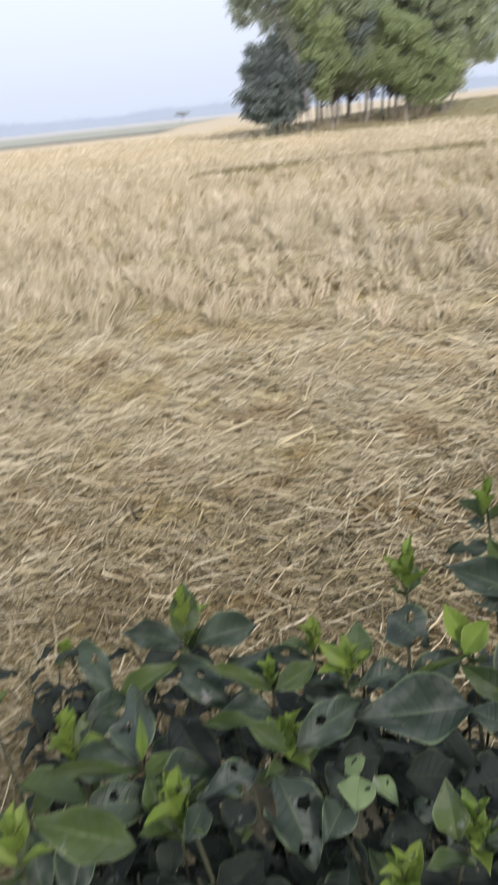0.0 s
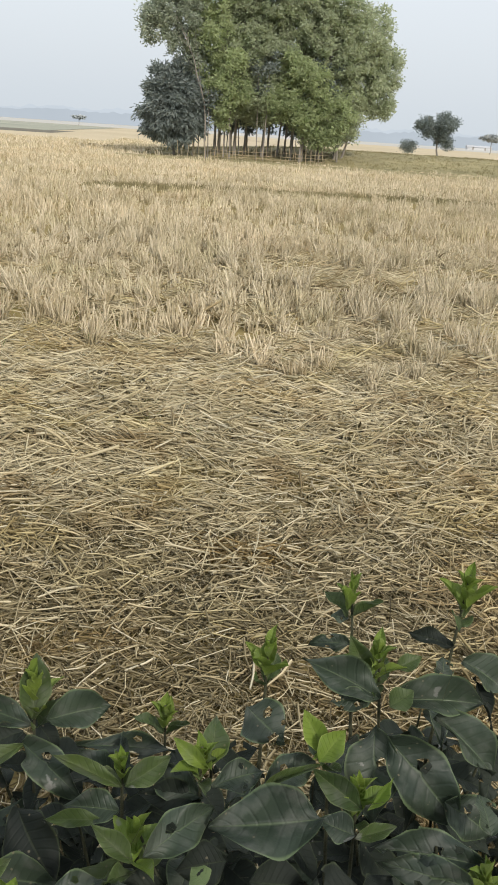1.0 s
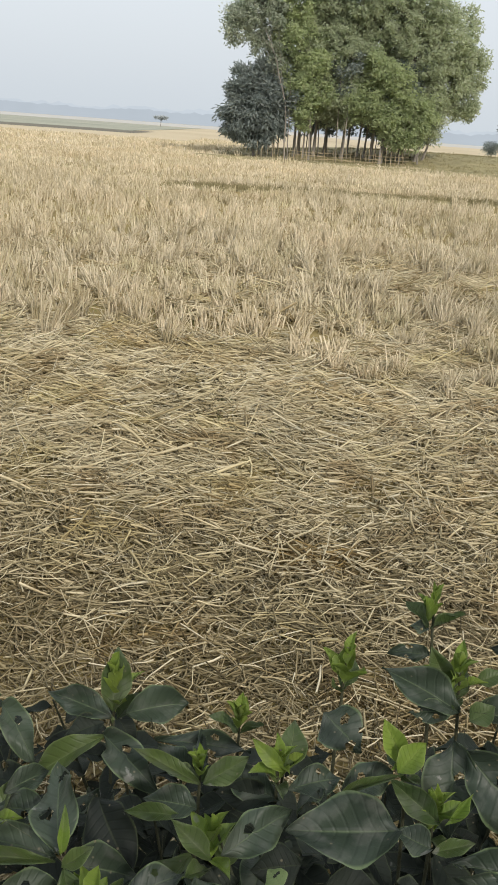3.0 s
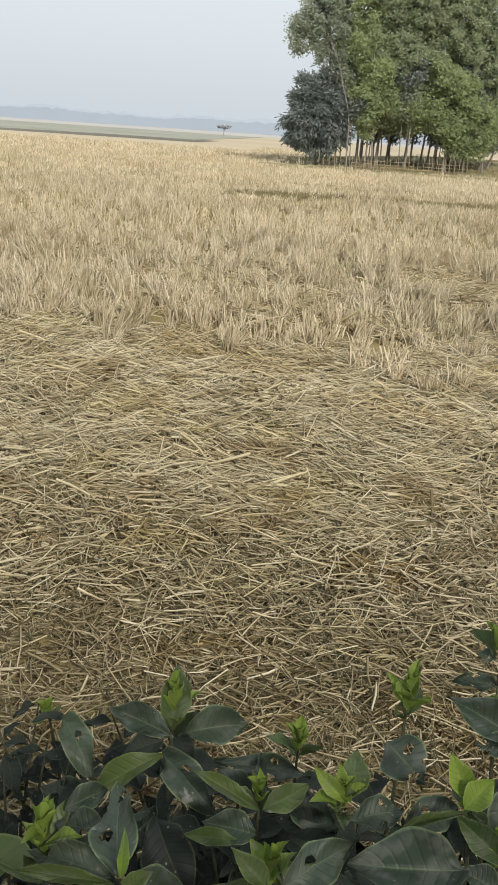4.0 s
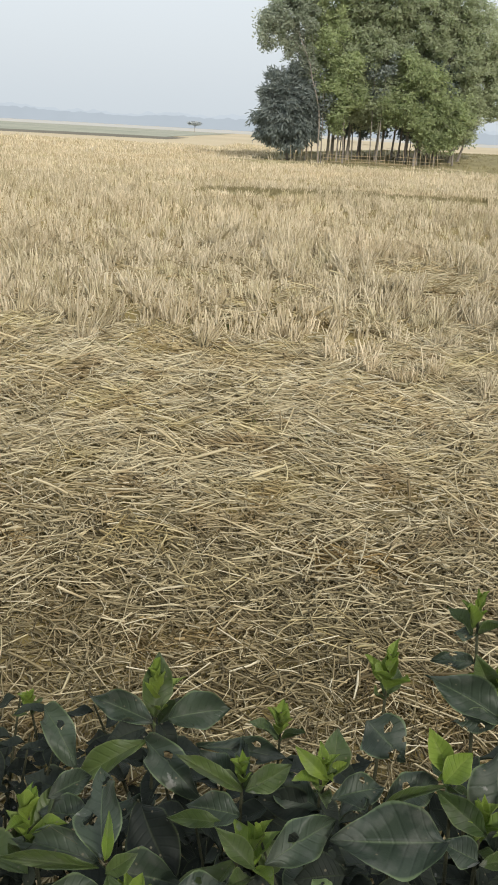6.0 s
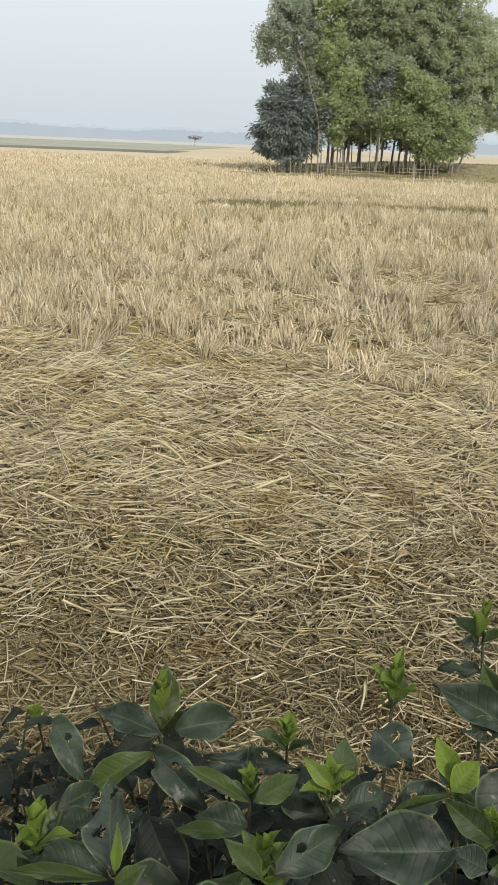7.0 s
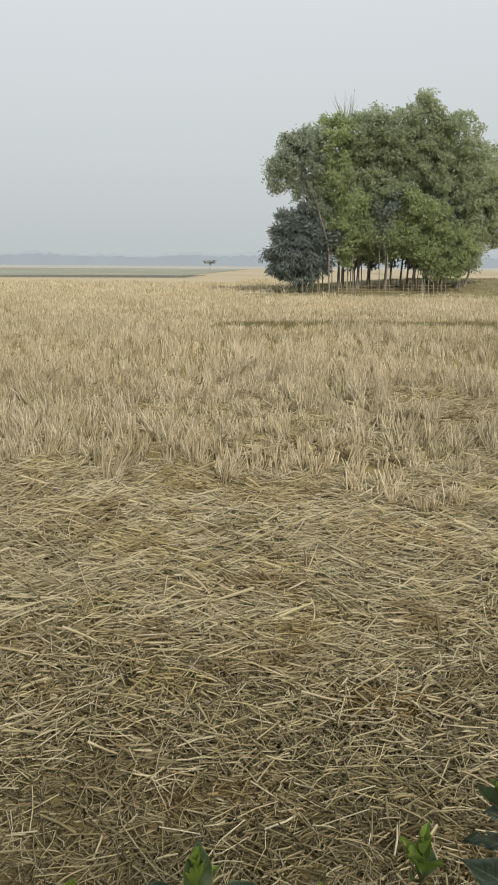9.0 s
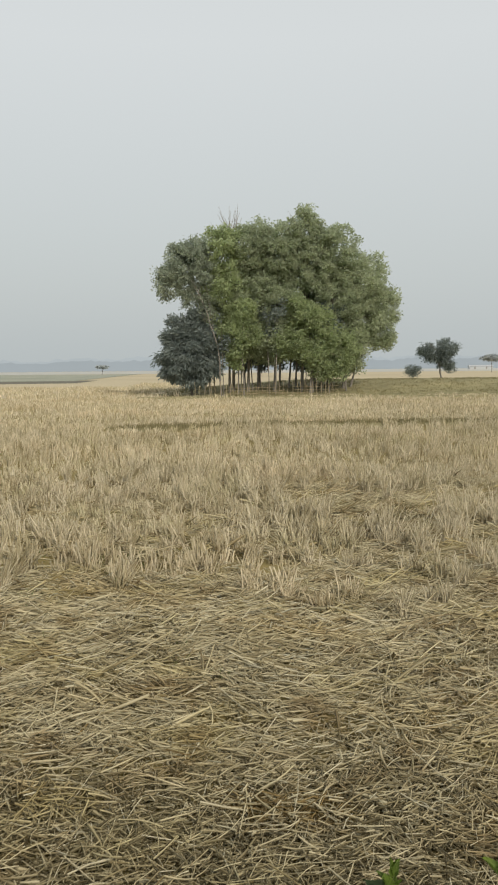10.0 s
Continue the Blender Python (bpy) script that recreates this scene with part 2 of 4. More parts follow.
# Woods that glow by themselves: the haze is put into a flat emitted colour.
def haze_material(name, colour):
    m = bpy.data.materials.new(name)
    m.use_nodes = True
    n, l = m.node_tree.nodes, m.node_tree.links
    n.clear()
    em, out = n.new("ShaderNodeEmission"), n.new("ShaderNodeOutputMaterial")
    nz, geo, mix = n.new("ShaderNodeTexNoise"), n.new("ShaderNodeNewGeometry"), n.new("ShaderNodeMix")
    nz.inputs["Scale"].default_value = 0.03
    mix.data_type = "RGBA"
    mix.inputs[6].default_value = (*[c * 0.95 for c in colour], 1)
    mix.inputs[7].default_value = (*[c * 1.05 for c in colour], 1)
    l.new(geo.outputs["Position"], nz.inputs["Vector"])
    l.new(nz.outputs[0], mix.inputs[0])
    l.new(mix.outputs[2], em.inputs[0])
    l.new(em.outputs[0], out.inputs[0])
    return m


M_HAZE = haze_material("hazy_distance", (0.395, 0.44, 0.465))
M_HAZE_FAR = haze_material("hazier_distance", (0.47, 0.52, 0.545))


# ---- mesh helpers ----
def mesh_from(name, verts, faces, mat):
    """A mesh of one face size from arrays."""
    verts, faces = np.asarray(verts, np.float32), np.asarray(faces, np.int32)
    me = bpy.data.meshes.new(name)
    me.vertices.add(len(verts))
    me.vertices.foreach_set("co", verts.ravel())
    me.loops.add(faces.size)
    me.loops.foreach_set("vertex_index", faces.ravel())
    me.polygons.add(len(faces))
    me.polygons.foreach_set("loop_start", np.arange(0, faces.size, faces.shape[1], dtype=np.int32))
    me.update(calc_edges=True)
    me.materials.append(mat)
    return me


def part(name, data, parent, label="", mat=None):
    """A bmesh or a mesh as one object under a thing or a part."""
    if isinstance(data, bmesh.types.BMesh):
        me = bpy.data.meshes.new(name)
        data.to_mesh(me)
        data.free()
        me.materials.append(mat)
        data = me
    ob = new(name, data)
    if parent is not None:
        ob.parent = parent
    if label:
        ob["label"] = label
    return ob


def tube(bm, points, radii, sides=6):
    """A tapered tube along points, closed at both ends."""
    rings = []
    for i, p in enumerate(points):
        p = Vector(p)
        a, b = Vector(points[max(i - 1, 0)]), Vector(points[min(i + 1, len(points) - 1)])
        d = (b - a).normalized()
        u = d.orthogonal().normalized()
        v = d.cross(u)
        rings.append([bm.verts.new(p + radii[i] * (math.cos(k * math.tau / sides) * u + math.sin(k * math.tau / sides) * v)) for k in range(sides)])
    for r0, r1 in zip(rings, rings[1:]):
        best = min(range(sides), key=lambda s: (r0[0].co - r1[s].co).length)
        for k in range(sides):
            bm.faces.new((r0[k], r0[(k + 1) % sides], r1[(k + 1 + best) % sides], r1[(k + best) % sides]))
    bm.faces.new(rings[0][::-1])
    bm.faces.new(rings[-1])
    return bm


def stalks(rng, base, way, length, width, sag, segments):
    """Three-sided tapered stalks, arrays in: foot, direction, length, width, and a sideways sag. Vertices and quads out."""
    n = len(base)
    way = way / np.linalg.norm(way, axis=1, keepdims=True)
    ref = np.where(np.abs(way[:, 2:3]) > 0.8, [[1.0, 0, 0]], [[0, 0, 1.0]])
    u = np.cross(way, ref)
    u /= np.linalg.norm(u, axis=1, keepdims=True)
    v = np.cross(way, u)
    rings = []
    for i in range(segments + 1):
        s = i / segments
        c = base + way * (length * s)[:, None] + sag * (s * s * length)[:, None]
        r = width * (1.0 - 0.3 * s) / 2
        for k in range(3):
            a = k * math.tau / 3 + 0.5
            rings.append(c + r[:, None] * (math.cos(a) * u + math.sin(a) * v))
    verts = np.stack(rings, 1).reshape(-1, 3)
    quads = []
    for i in range(segments):
        for k in range(3):
            quads.append((3 * i + k, 3 * i + (k + 1) % 3, 3 * i + 3 + (k + 1) % 3, 3 * i + 3 + k))
    faces = (np.arange(n)[:, None, None] * 3 * (segments + 1) + np.array(quads)[None]).reshape(-1, 4)
    return verts, faces


def swirl(x, y):
    """A smooth field of angles in which the straw was laid."""
    return 0.8 * np.sin(0.9 * x + 0.35 * y + 0.4) * np.cos(0.55 * y - 0.3 * x) + 0.5 * np.sin(1.9 * x - 1.3 * y) + 0.35 * np.sin(3.1 * y + 1.1 * x + 2.0) + 0.45 * np.sin(2.9 * x + 1.7 * y) * np.cos(1.4 * y - 2.2 * x + 1.0)


def lumps(x, y):
    return 0.5 * np.sin(1.7 * x + 0.6 * y) * np.sin(1.3 * y - 0.5 * x) + 0.3 * np.sin(3.9 * x - 2.0 * y + 1.0) + 0.2 * np.sin(4.7 * y + 2.1 * x)


# ---- ground ----
def smooth(a, b, v):
    s = np.clip((v - a) / (b - a), 0, 1)
    return s * s * (3 - 2 * s)


def bund_line(x):
    """Where the low bund runs, as y over x."""
    return 32.6 + 1.2 * smooth(-0.5, 3.0, x) - 0.25 * np.sin(x * 0.7)


def height(x, y):
    """The embankment under the walker, the flat field, two low bunds, and the grassy dyke with the grove on it."""
    x, y = np.asarray(x, float), np.asarray(y, float)
    bank = 0.75 * (1 - smooth(1.3, 3.0, y + 0.06 * np.sin(2 * x)))
    dyke = 1.15 * smooth(65.5, 80, y) * (1 - smooth(88, 97, y)) * smooth(-9, 14, x) * (1 - smooth(70, 110, x))
    bund = 0.17 * np.exp(-((y - bund_line(x)) / 0.5) ** 2) * smooth(-5, -2, x)
    bund2 = 0.30 * np.exp(-((y - 62.5 + 0.1 * (x - 10)) / 0.6) ** 2) * smooth(-9, -3, x)
    near = np.exp(-((y - 6) / 9.0) ** 2)
    return bank + dyke + bund + bund2 + 0.045 * near * lumps(x, y) * smooth(2.5, 4.0, y)


def axis(parts):
    return np.unique(np.concatenate([np.linspace(a, b, n) for a, b, n in parts]).round(4))


gx = axis([(-3000, -120, 13), (-120, -12, 28), (-12, 14, 106), (14, 110, 33), (110, 3000, 13)])
gy = axis([(-3000, -20, 10), (-20, 0, 9), (0, 16, 81), (16, 64, 90), (64, 100, 50), (100, 300, 20), (300, 3000, 16)])
mx, my = np.meshgrid(gx, gy)
g_verts = np.stack([mx, my, height(mx, my)], -1).reshape(-1, 3)
nx, ny = len(gx), len(gy)
ii, jj = np.meshgrid(np.arange(nx - 1), np.arange(ny - 1))
k0 = (jj * nx + ii).ravel()
g_faces = np.stack([k0, k0 + 1, k0 + nx + 1, k0 + nx], -1)
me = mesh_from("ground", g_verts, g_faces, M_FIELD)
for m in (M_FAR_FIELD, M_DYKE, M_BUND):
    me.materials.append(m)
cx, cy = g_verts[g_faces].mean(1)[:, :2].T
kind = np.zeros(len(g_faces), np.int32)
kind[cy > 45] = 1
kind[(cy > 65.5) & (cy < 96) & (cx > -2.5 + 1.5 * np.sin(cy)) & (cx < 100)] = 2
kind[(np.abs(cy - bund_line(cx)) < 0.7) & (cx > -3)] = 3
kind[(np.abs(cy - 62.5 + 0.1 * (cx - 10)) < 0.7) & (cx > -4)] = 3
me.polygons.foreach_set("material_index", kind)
me.polygons.foreach_set("use_smooth", np.ones(len(g_faces), bool))
tagged(new("ground", me), "flat harvested rice field with littered soil and a grassy dyke", "field", kind="structure")


def strip(name, mat, label, xa, xb, ya, yb, z, lean=0.0, back_lean=0.0):
    """A far field laid on the ground, with an uneven outline."""
    xs = np.linspace(xa, xb, 60)
    front = ya + lean * (xs - xa) + 0.015 * (yb - ya) * np.sin(xs * 0.13)
    back = yb + back_lean * (xs - xa) + 0.02 * (yb - ya) * np.sin(xs * 0.07 + 1)
    v = np.concatenate([np.stack([xs, front, 0 * xs], -1), np.stack([xs, front + 0.6, 0 * xs + z], -1), np.stack([xs, back, 0 * xs + z], -1), np.stack([xs, back + 0.6, 0 * xs], -1)])
    k = np.arange(59)
    f = np.concatenate([np.stack([k + 60 * r, k + 1 + 60 * r, k + 61 + 60 * r, k + 60 + 60 * r], -1) for r in range(3)])
    tagged(new(name, mesh_from(name, v, f, mat)), label, "field", kind="structure")


strip("far_bank", M_BANK, "low dark bank before the distant crop", -400, -20, 40, 72, 0.03, 0.28, 0.28)
strip("far_crop", M_CROP, "distant dull green crop beyond the stubble", -400, -24, 68, 386, 0.06, 0.28)
strip("far_pale_field", M_PALE, "distant pale strip before the woods", -900, 900, 400, 800, 0.1)
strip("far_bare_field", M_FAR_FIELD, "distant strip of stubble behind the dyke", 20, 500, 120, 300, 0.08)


def tree_line(name, radius, low, high, mat, seed, label):
    """A hazy wall of distant woods all the way round, with an uneven top and depth."""
    rng = np.random.default_rng(seed)
    a = np.linspace(0, math.tau, 1400, endpoint=False)
    top = low + (high - low) * np.clip(0.5 + 0.2 * np.sin(9 * a + 1) + 0.16 * np.sin(31 * a) + 0.15 * np.sin(77 * a + 2) + 0.11 * rng.standard_normal(1400), 0.05, 1.5)
    c, s = np.cos(a), np.sin(a)
    v = np.concatenate([np.stack([radius * c, radius * s, 0 * a - 1], -1), np.stack([radius * c, radius * s, top], -1), np.stack([(radius + 40) * c, (radius + 40) * s, 0 * a - 1], -1)])
    k, q = np.arange(1400), (np.arange(1400) + 1) % 1400
    f = np.concatenate([np.stack([k, q, q + 1400, k + 1400], -1), np.stack([k + 1400, q + 1400, q + 2800, k + 2800], -1)])
    tagged(new(name, mesh_from(name, v, f, mat)), label, "woods", kind="structure")


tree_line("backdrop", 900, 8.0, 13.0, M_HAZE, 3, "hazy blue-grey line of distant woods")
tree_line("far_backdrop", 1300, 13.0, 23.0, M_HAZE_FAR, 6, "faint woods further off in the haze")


# ---- flattened straw ----
def laid_straw(name, label, count, pick, lengths, widths, spread, seed, lift, lock=5, mat=None, segments=2):
    """Straw lying in small locks of a few stalks, crossing each other."""
    rng = np.random.default_rng(seed)
    x, y = pick(rng, count // lock)
    ang = swirl(x, y) * 0.9 + rng.normal(0, 1, len(x)) * spread(y)
    x, y, ang = np.repeat(x, lock), np.repeat(y, lock), np.repeat(ang, lock)
    n = len(x)
    loose = 0.05 + 0.13 * spread(y)
    x, y = x + rng.normal(0, 1, n) * loose, y + rng.normal(0, 1, n) * loose
    ang = ang + rng.normal(0, 0.20, n) * (0.4 + spread(y)) + math.pi * (rng.random(n) < 0.5)
    rise = rng.normal(0.05, 0.2, n)
    way = np.stack([np.cos(ang), np.sin(ang), rise], -1)
    length = (lengths[0] + (lengths[1] - lengths[0]) * rng.random(n) ** 1.7) * (0.62 + 0.38 * smooth(4.5, 7.5, y))
    width = rng.uniform(*widths, n) * (0.85 + 0.5 * smooth(4, 9, y)) * np.where(rng.random(n) < 0.06, 1.9, 1.0)
    z = height(x, y) + lift * rng.random(n) ** 1.3 + 0.004 + np.maximum(0, -rise) * length
    base = np.stack([x, y, z], -1) - way * (length * 0.5)[:, None] * [1, 1, 0]
    sag = np.stack([-np.sin(ang), np.cos(ang), 0 * ang], -1) * rng.normal(0, 0.30, n)[:, None]
    sag[:, 2] = -0.12 * rng.random(n)
    v, f = stalks(rng, base, way, length, width, sag, segments)
    tagged(new(name, mesh_from(name, v, f, mat or M_STRAW)), label, "straw", kind="stuff")


def front(x):
    """Where the standing stubble begins, as y over x."""
    return np.interp(x, [-30, -3, -1.3, 0.4, 1.2, 1.8, 2.6, 4.0, 9, 30], [10.6, 10.1, 9.95, 9.6, 9.4, 10.4, 11.8, 12.5, 12, 11]) + 0.25 * np.sin(4.1 * x) + 0.12 * np.sin(11 * x)


def thickness(x, y):
    """How much of the stubble still stands: thin where it was trodden down."""
    trodden = smooth(1.0, 1.9, x + 0.3 * np.sin(2 * y)) * smooth(13.0, 13.7, y + 0.3 * np.sin(2.3 * x)) * (1 - smooth(15.4, 16.2, y + 0.4 * np.sin(1.7 * x)))
    thin = 0.55 * smooth(1.8, 3.0, x) * (1 - smooth(13, 17, y))
    patch = 0.45 * smooth(0.35, 0.8, lumps(0.55 * x + 1, 0.45 * y)) * (1 - smooth(14, 24, y))
    return (1 - 0.9 * trodden) * (1 - thin) * (1 - patch)


def wedge(ya, yb):
    def pick(rng, count):
        y = np.sqrt(rng.uniform(ya ** 2, yb ** 2, count))
        x = 0.25 + (rng.random(count) * 2 - 1) * (0.42 * y + 0.5)
        keep = (y < front(x) + 0.6) | ((y > 11) & (rng.random(count) > 0.5 * thickness(x, y)))
        return x[keep], y[keep]
    return pick


def around(rng, count):
    x, y = rng.uniform(-14, 15, count), rng.uniform(2.6, 16, count)
    keep = (np.abs(x - 0.25) > 0.40 * y + 0.4) & (y < front(x) + 0.4)
    return x[keep], y[keep]


laid_straw("flattened_straw", "trampled pale straw lying in swirls on the field", 44000, wedge(4.5, 11), (0.09, 0.40), (0.007, 0.014), lambda y: 1.4 - 0.85 * smooth(4.6, 7.0, y), 11, 0.08, 7, None, 3)
laid_straw("old_straw", "dark rotting straw lying criss-cross below the bank", 23000, wedge(2.2, 5.4), (0.08, 0.34), (0.0065, 0.0125), lambda y: 1.9 + 0 * y, 14, 0.06, 4, M_OLD_STRAW)
laid_straw("pale_straw", "broad bleached stalks lying loose on the straw", 3600, wedge(3.0, 10.5), (0.12, 0.5), (0.0055, 0.010), lambda y: 1.0 - 0.4 * smooth(5, 8, y), 15, 0.085, 3, M_PALE_STRAW)
laid_straw("loose_straw", "thick pale stalks strewn criss-cross below the bank", 3200, wedge(2.4, 4.9), (0.14, 0.42), (0.0065, 0.011), lambda y: 1.6 + 0 * y, 16, 0.08, 4, M_STRAW)
laid_straw("trampled_straw", "flattened straw between standing stubble", 21000, wedge(10.5, 18), (0.2, 0.6), (0.010, 0.018), lambda y: 0.45 + 0 * y, 12, 0.08)
laid_straw("scattered_straw", "loose flattened straw at the edge of the field", 16000, around, (0.3, 0.7), (0.009, 0.015), lambda y: 0.5 + 0 * y, 13, 0.06)


# ---- standing stubble ----
def standing(name, label, xs, ys, per, radius, tall, widths, seed, segments=1, mat=None):
    """Clumps of cut rice stalks at the given places."""
    rng = np.random.default_rng(seed)
    n = len(xs)
    clump_tall = rng.uniform(*tall, n) * (0.86 + 0.2 * np.sin(0.7 * xs + 0.4 * ys))
    cl = rng.normal(0, 0.11, (n, 2))
    x, y = np.repeat(xs, per), np.repeat(ys, per)
    m = n * per
    lean = np.repeat(cl, per, 0) + rng.normal(0, 0.12, (m, 2))
    x, y = x + rng.normal(0, radius, m), y + rng.normal(0, radius, m)
    base = np.stack([x, y, height(x, y) - 0.01], -1)
    way = np.concatenate([lean, np.ones((m, 1))], 1)
    length = np.repeat(clump_tall, per) * rng.uniform(0.55, 1.08, m)
    sag = np.concatenate([lean * 0.3 + rng.normal(0, 0.13, (m, 2)), -0.08 * rng.random((m, 1))], 1)
    v, f = stalks(rng, base, way, length, rng.uniform(*widths, m), sag, segments)
    tagged(new(name, mesh_from(name, v, f, mat or M_STUBBLE)), label, "stubble", kind="stuff")


def hills(rng, ya, yb, step, reach, gap):
    """Rows of planted hills, jittered, inside a widening strip, with clear bunds and thin spots."""
    ys = np.arange(ya, yb, step)
    half = reach * yb + 1.5
    xs = np.arange(-half, half, step)
    x, y = (a.ravel() for a in np.meshgrid(xs, ys))
    x, y = x + rng.normal(0, 0.28 * step, len(x)), y + rng.normal(0, 0.28 * step, len(y))
    keep = (np.abs(x - 0.3) < reach * y + 1.0) & (y > front(x)) & (rng.random(len(x)) > gap) & (rng.random(len(x)) < thickness(x, y))
    keep &= ~((np.abs(y - bund_line(x) + 0.35) < 0.55 - 0.2 * (x > 0) + 0.22 * np.sin(1.3 * x + 1) + 0.2 * np.sin(3.7 * x)) & (x > -3.2) & ~((x > 0.8) & (x < 3.6)))
    keep &= ~((np.abs(y - 62.5 + 0.1 * (x - 10)) < 0.7) & (x > -4)) & ~((y > 65.2) & (x > -2.5 + 1.5 * np.sin(y)))
    keep &= ~((y > 108) & (x < -8))
    return x[keep], y[keep]


rng = np.random.default_rng(5)
hx, hy = hills(rng, 9, 19, 0.31, 0.36, 0.18)
standing("rice_stubble", "standing pale rice stubble in clumps", hx, hy, 24, 0.045, (0.28, 0.60), (0.012, 0.026), 21, 2)
hx, hy = hills(rng, 19, 36, 0.36, 0.36, 0.16)
standing("middle_stubble", "standing pale rice stubble further out", hx, hy, 11, 0.055, (0.25, 0.52), (0.017, 0.036), 22)
hx, hy = hills(rng, 36, 66, 0.47, 0.42, 0.1)
standing("far_stubble", "standing pale rice stubble before the dyke", hx, hy, 6, 0.08, (0.26, 0.44), (0.03, 0.055), 23)
hx, hy = hills(rng, 66, 130, 0.9, 0.42, 0.1)
standing("distant_stubble", "sparse stubble on the far field", hx, hy, 5, 0.25, (0.3, 0.42), (0.06, 0.1), 24)
tx = np.concatenate([[1.54, 2.21, 3.1, 2.15, 2.86, 1.2, 1.9, 3.7, 2.6, 4.3], rng.uniform(1.2, 6.0, 46)])
ty = np.concatenate([[8.8, 8.46, 9.37, 10.2, 11.8, 9.1, 11.0, 10.6, 9.9, 9.9], rng.uniform(8.4, 14, 46)])
tx, ty = np.repeat(tx, 4) + rng.normal(0, 0.09, 4 * len(tx)), np.repeat(ty, 4) + rng.normal(0, 0.07, 4 * len(ty))
standing("stubble_tuft", "lone tufts of stubble left in the flattened straw", tx, ty, 16, 0.032, (0.30, 0.58), (0.010, 0.020), 25, 2)
wx, wy = rng.uniform(-5, 6, 260), rng.uniform(7, 17, 260)
standing("green_weed", "low green weeds among the straw", wx, wy, 9, 0.07, (0.06, 0.16), (0.005, 0.010), 26, 1, M_WEED)
wx = rng.uniform(-3, 16, 900)
wy = bund_line(wx) + rng.normal(0, 0.3, 900)
standing("bund_grass", "dull dry grass along a low field bund", wx, wy, 6, 0.1, (0.10, 0.24), (0.02, 0.035), 27, 1, M_BUND_GRASS)
wx, wy = rng.uniform(-2.5, 45, 2600), rng.uniform(65, 84, 2600)
standing("dyke_grass", "short dry grass on the dyke", wx, wy, 5, 0.2, (0.06, 0.2), (0.03, 0.06), 28, 1, M_DYKE)


# ---- trees ----
def crown_mesh(rng, lobes, leaves, size, mat, droop=0.35, fan=0.0, slim=0.24):
    """Leaves in many small clumps on ellipsoid lobes: (centre, radii, clump count)."""
    centres = []
    for c, r, n in lobes:
        d = rng.standard_normal((n, 3))
        d /= np.linalg.norm(d, axis=1, keepdims=True)
        centres.append(np.array(c) + d * np.array(r) * (rng.uniform(0.12, 1.06, (n, 1)) ** 0.42))
    c = np.concatenate(centres)
    spread = rng.uniform(0.24, 0.52, (len(c), 1))
    c, spread = np.repeat(c, leaves, 0), np.repeat(spread, leaves, 0)
    p = c + np.clip(rng.standard_normal(c.shape), -1.7, 1.7) * spread * [0.66, 0.66, 0.52]
    n = len(p)
    mid = np.mean([np.array(q[0]) for q in lobes], 0)
    d = rng.standard_normal((n, 3)) * [1, 1, 0.6] * (1 - 0.5 * min(fan, 1)) + [0, 0, -droop] + fan * (p - mid) / np.linalg.norm(p - mid, axis=1, keepdims=True)
    d /= np.linalg.norm(d, axis=1, keepdims=True)
    s = np.cross(d, rng.standard_normal((n, 3)))
    s /= np.linalg.norm(s, axis=1, keepdims=True)
    ln, wd = rng.uniform(0.7, 1.3, (n, 1)) * size, rng.uniform(0.7, 1.3, (n, 1)) * size * slim
    v = np.stack([p, p + d * ln * 0.5 + s * wd, p + d * ln, p + d * ln * 0.5 - s * wd], 1).reshape(-1, 3)
    return mesh_from("crown", v, np.arange(4 * n).reshape(-1, 4), mat)


def tree(name, label, base, lobes, trunk, radius, seed, mat, leaves=70, size=0.26, group="", limbs=4, fan=0.0, slim=0.24):
    """A tree on the ground: tapered bent trunk, limbs that reach into the lobes, crown of leaf clumps. Lobes and trunk in world metres."""
    rng = np.random.default_rng(seed)
    radius *= 0.7
    b = Vector((base[0], base[1], float(height(base[0], base[1])) - 0.05))
    root = new(name)
    root.location = b
    pts = [Vector((0, 0, 0))] + [Vector(p) - b for p in trunk]
    fine = []
    for i in range(len(pts) - 1):
        for k in range(3):
            s = k / 3
            fine.append(pts[i].lerp(pts[i + 1], s) + Vector(rng.normal(0, 0.04, 3)) * (i + k > 0))
    fine.append(pts[-1])
    bm = bmesh.new()
    tube(bm, fine, [radius * (1.25 if i == 0 else 1 - 0.75 * i / len(fine)) for i in range(len(fine))], 7)
    stem = part("trunk", bm, root, "pale slender trunk", M_BARK)
    for c, r, _ in lobes:
        c = Vector(c) - b
        for _ in range(limbs):
            at = fine[int(len(fine) * rng.uniform(0.45, 0.95))]
            to = c + Vector(rng.normal(0, 0.45, 3)) * max(r)
            part("limb", tube(bmesh.new(), [at, at.lerp(to, 0.5) + Vector((0, 0, 0.25)), to], [radius * 0.28, radius * 0.18, radius * 0.06], 5), stem, "", M_BARK)
    part("crown", crown_mesh(rng, [(Vector(c) - b, r, int(n * 1.5)) for c, r, n in lobes], int(leaves * 1.1), size * 0.98, mat, 0.35, fan, slim), root)
    return tagged(root, label, "tree", group)


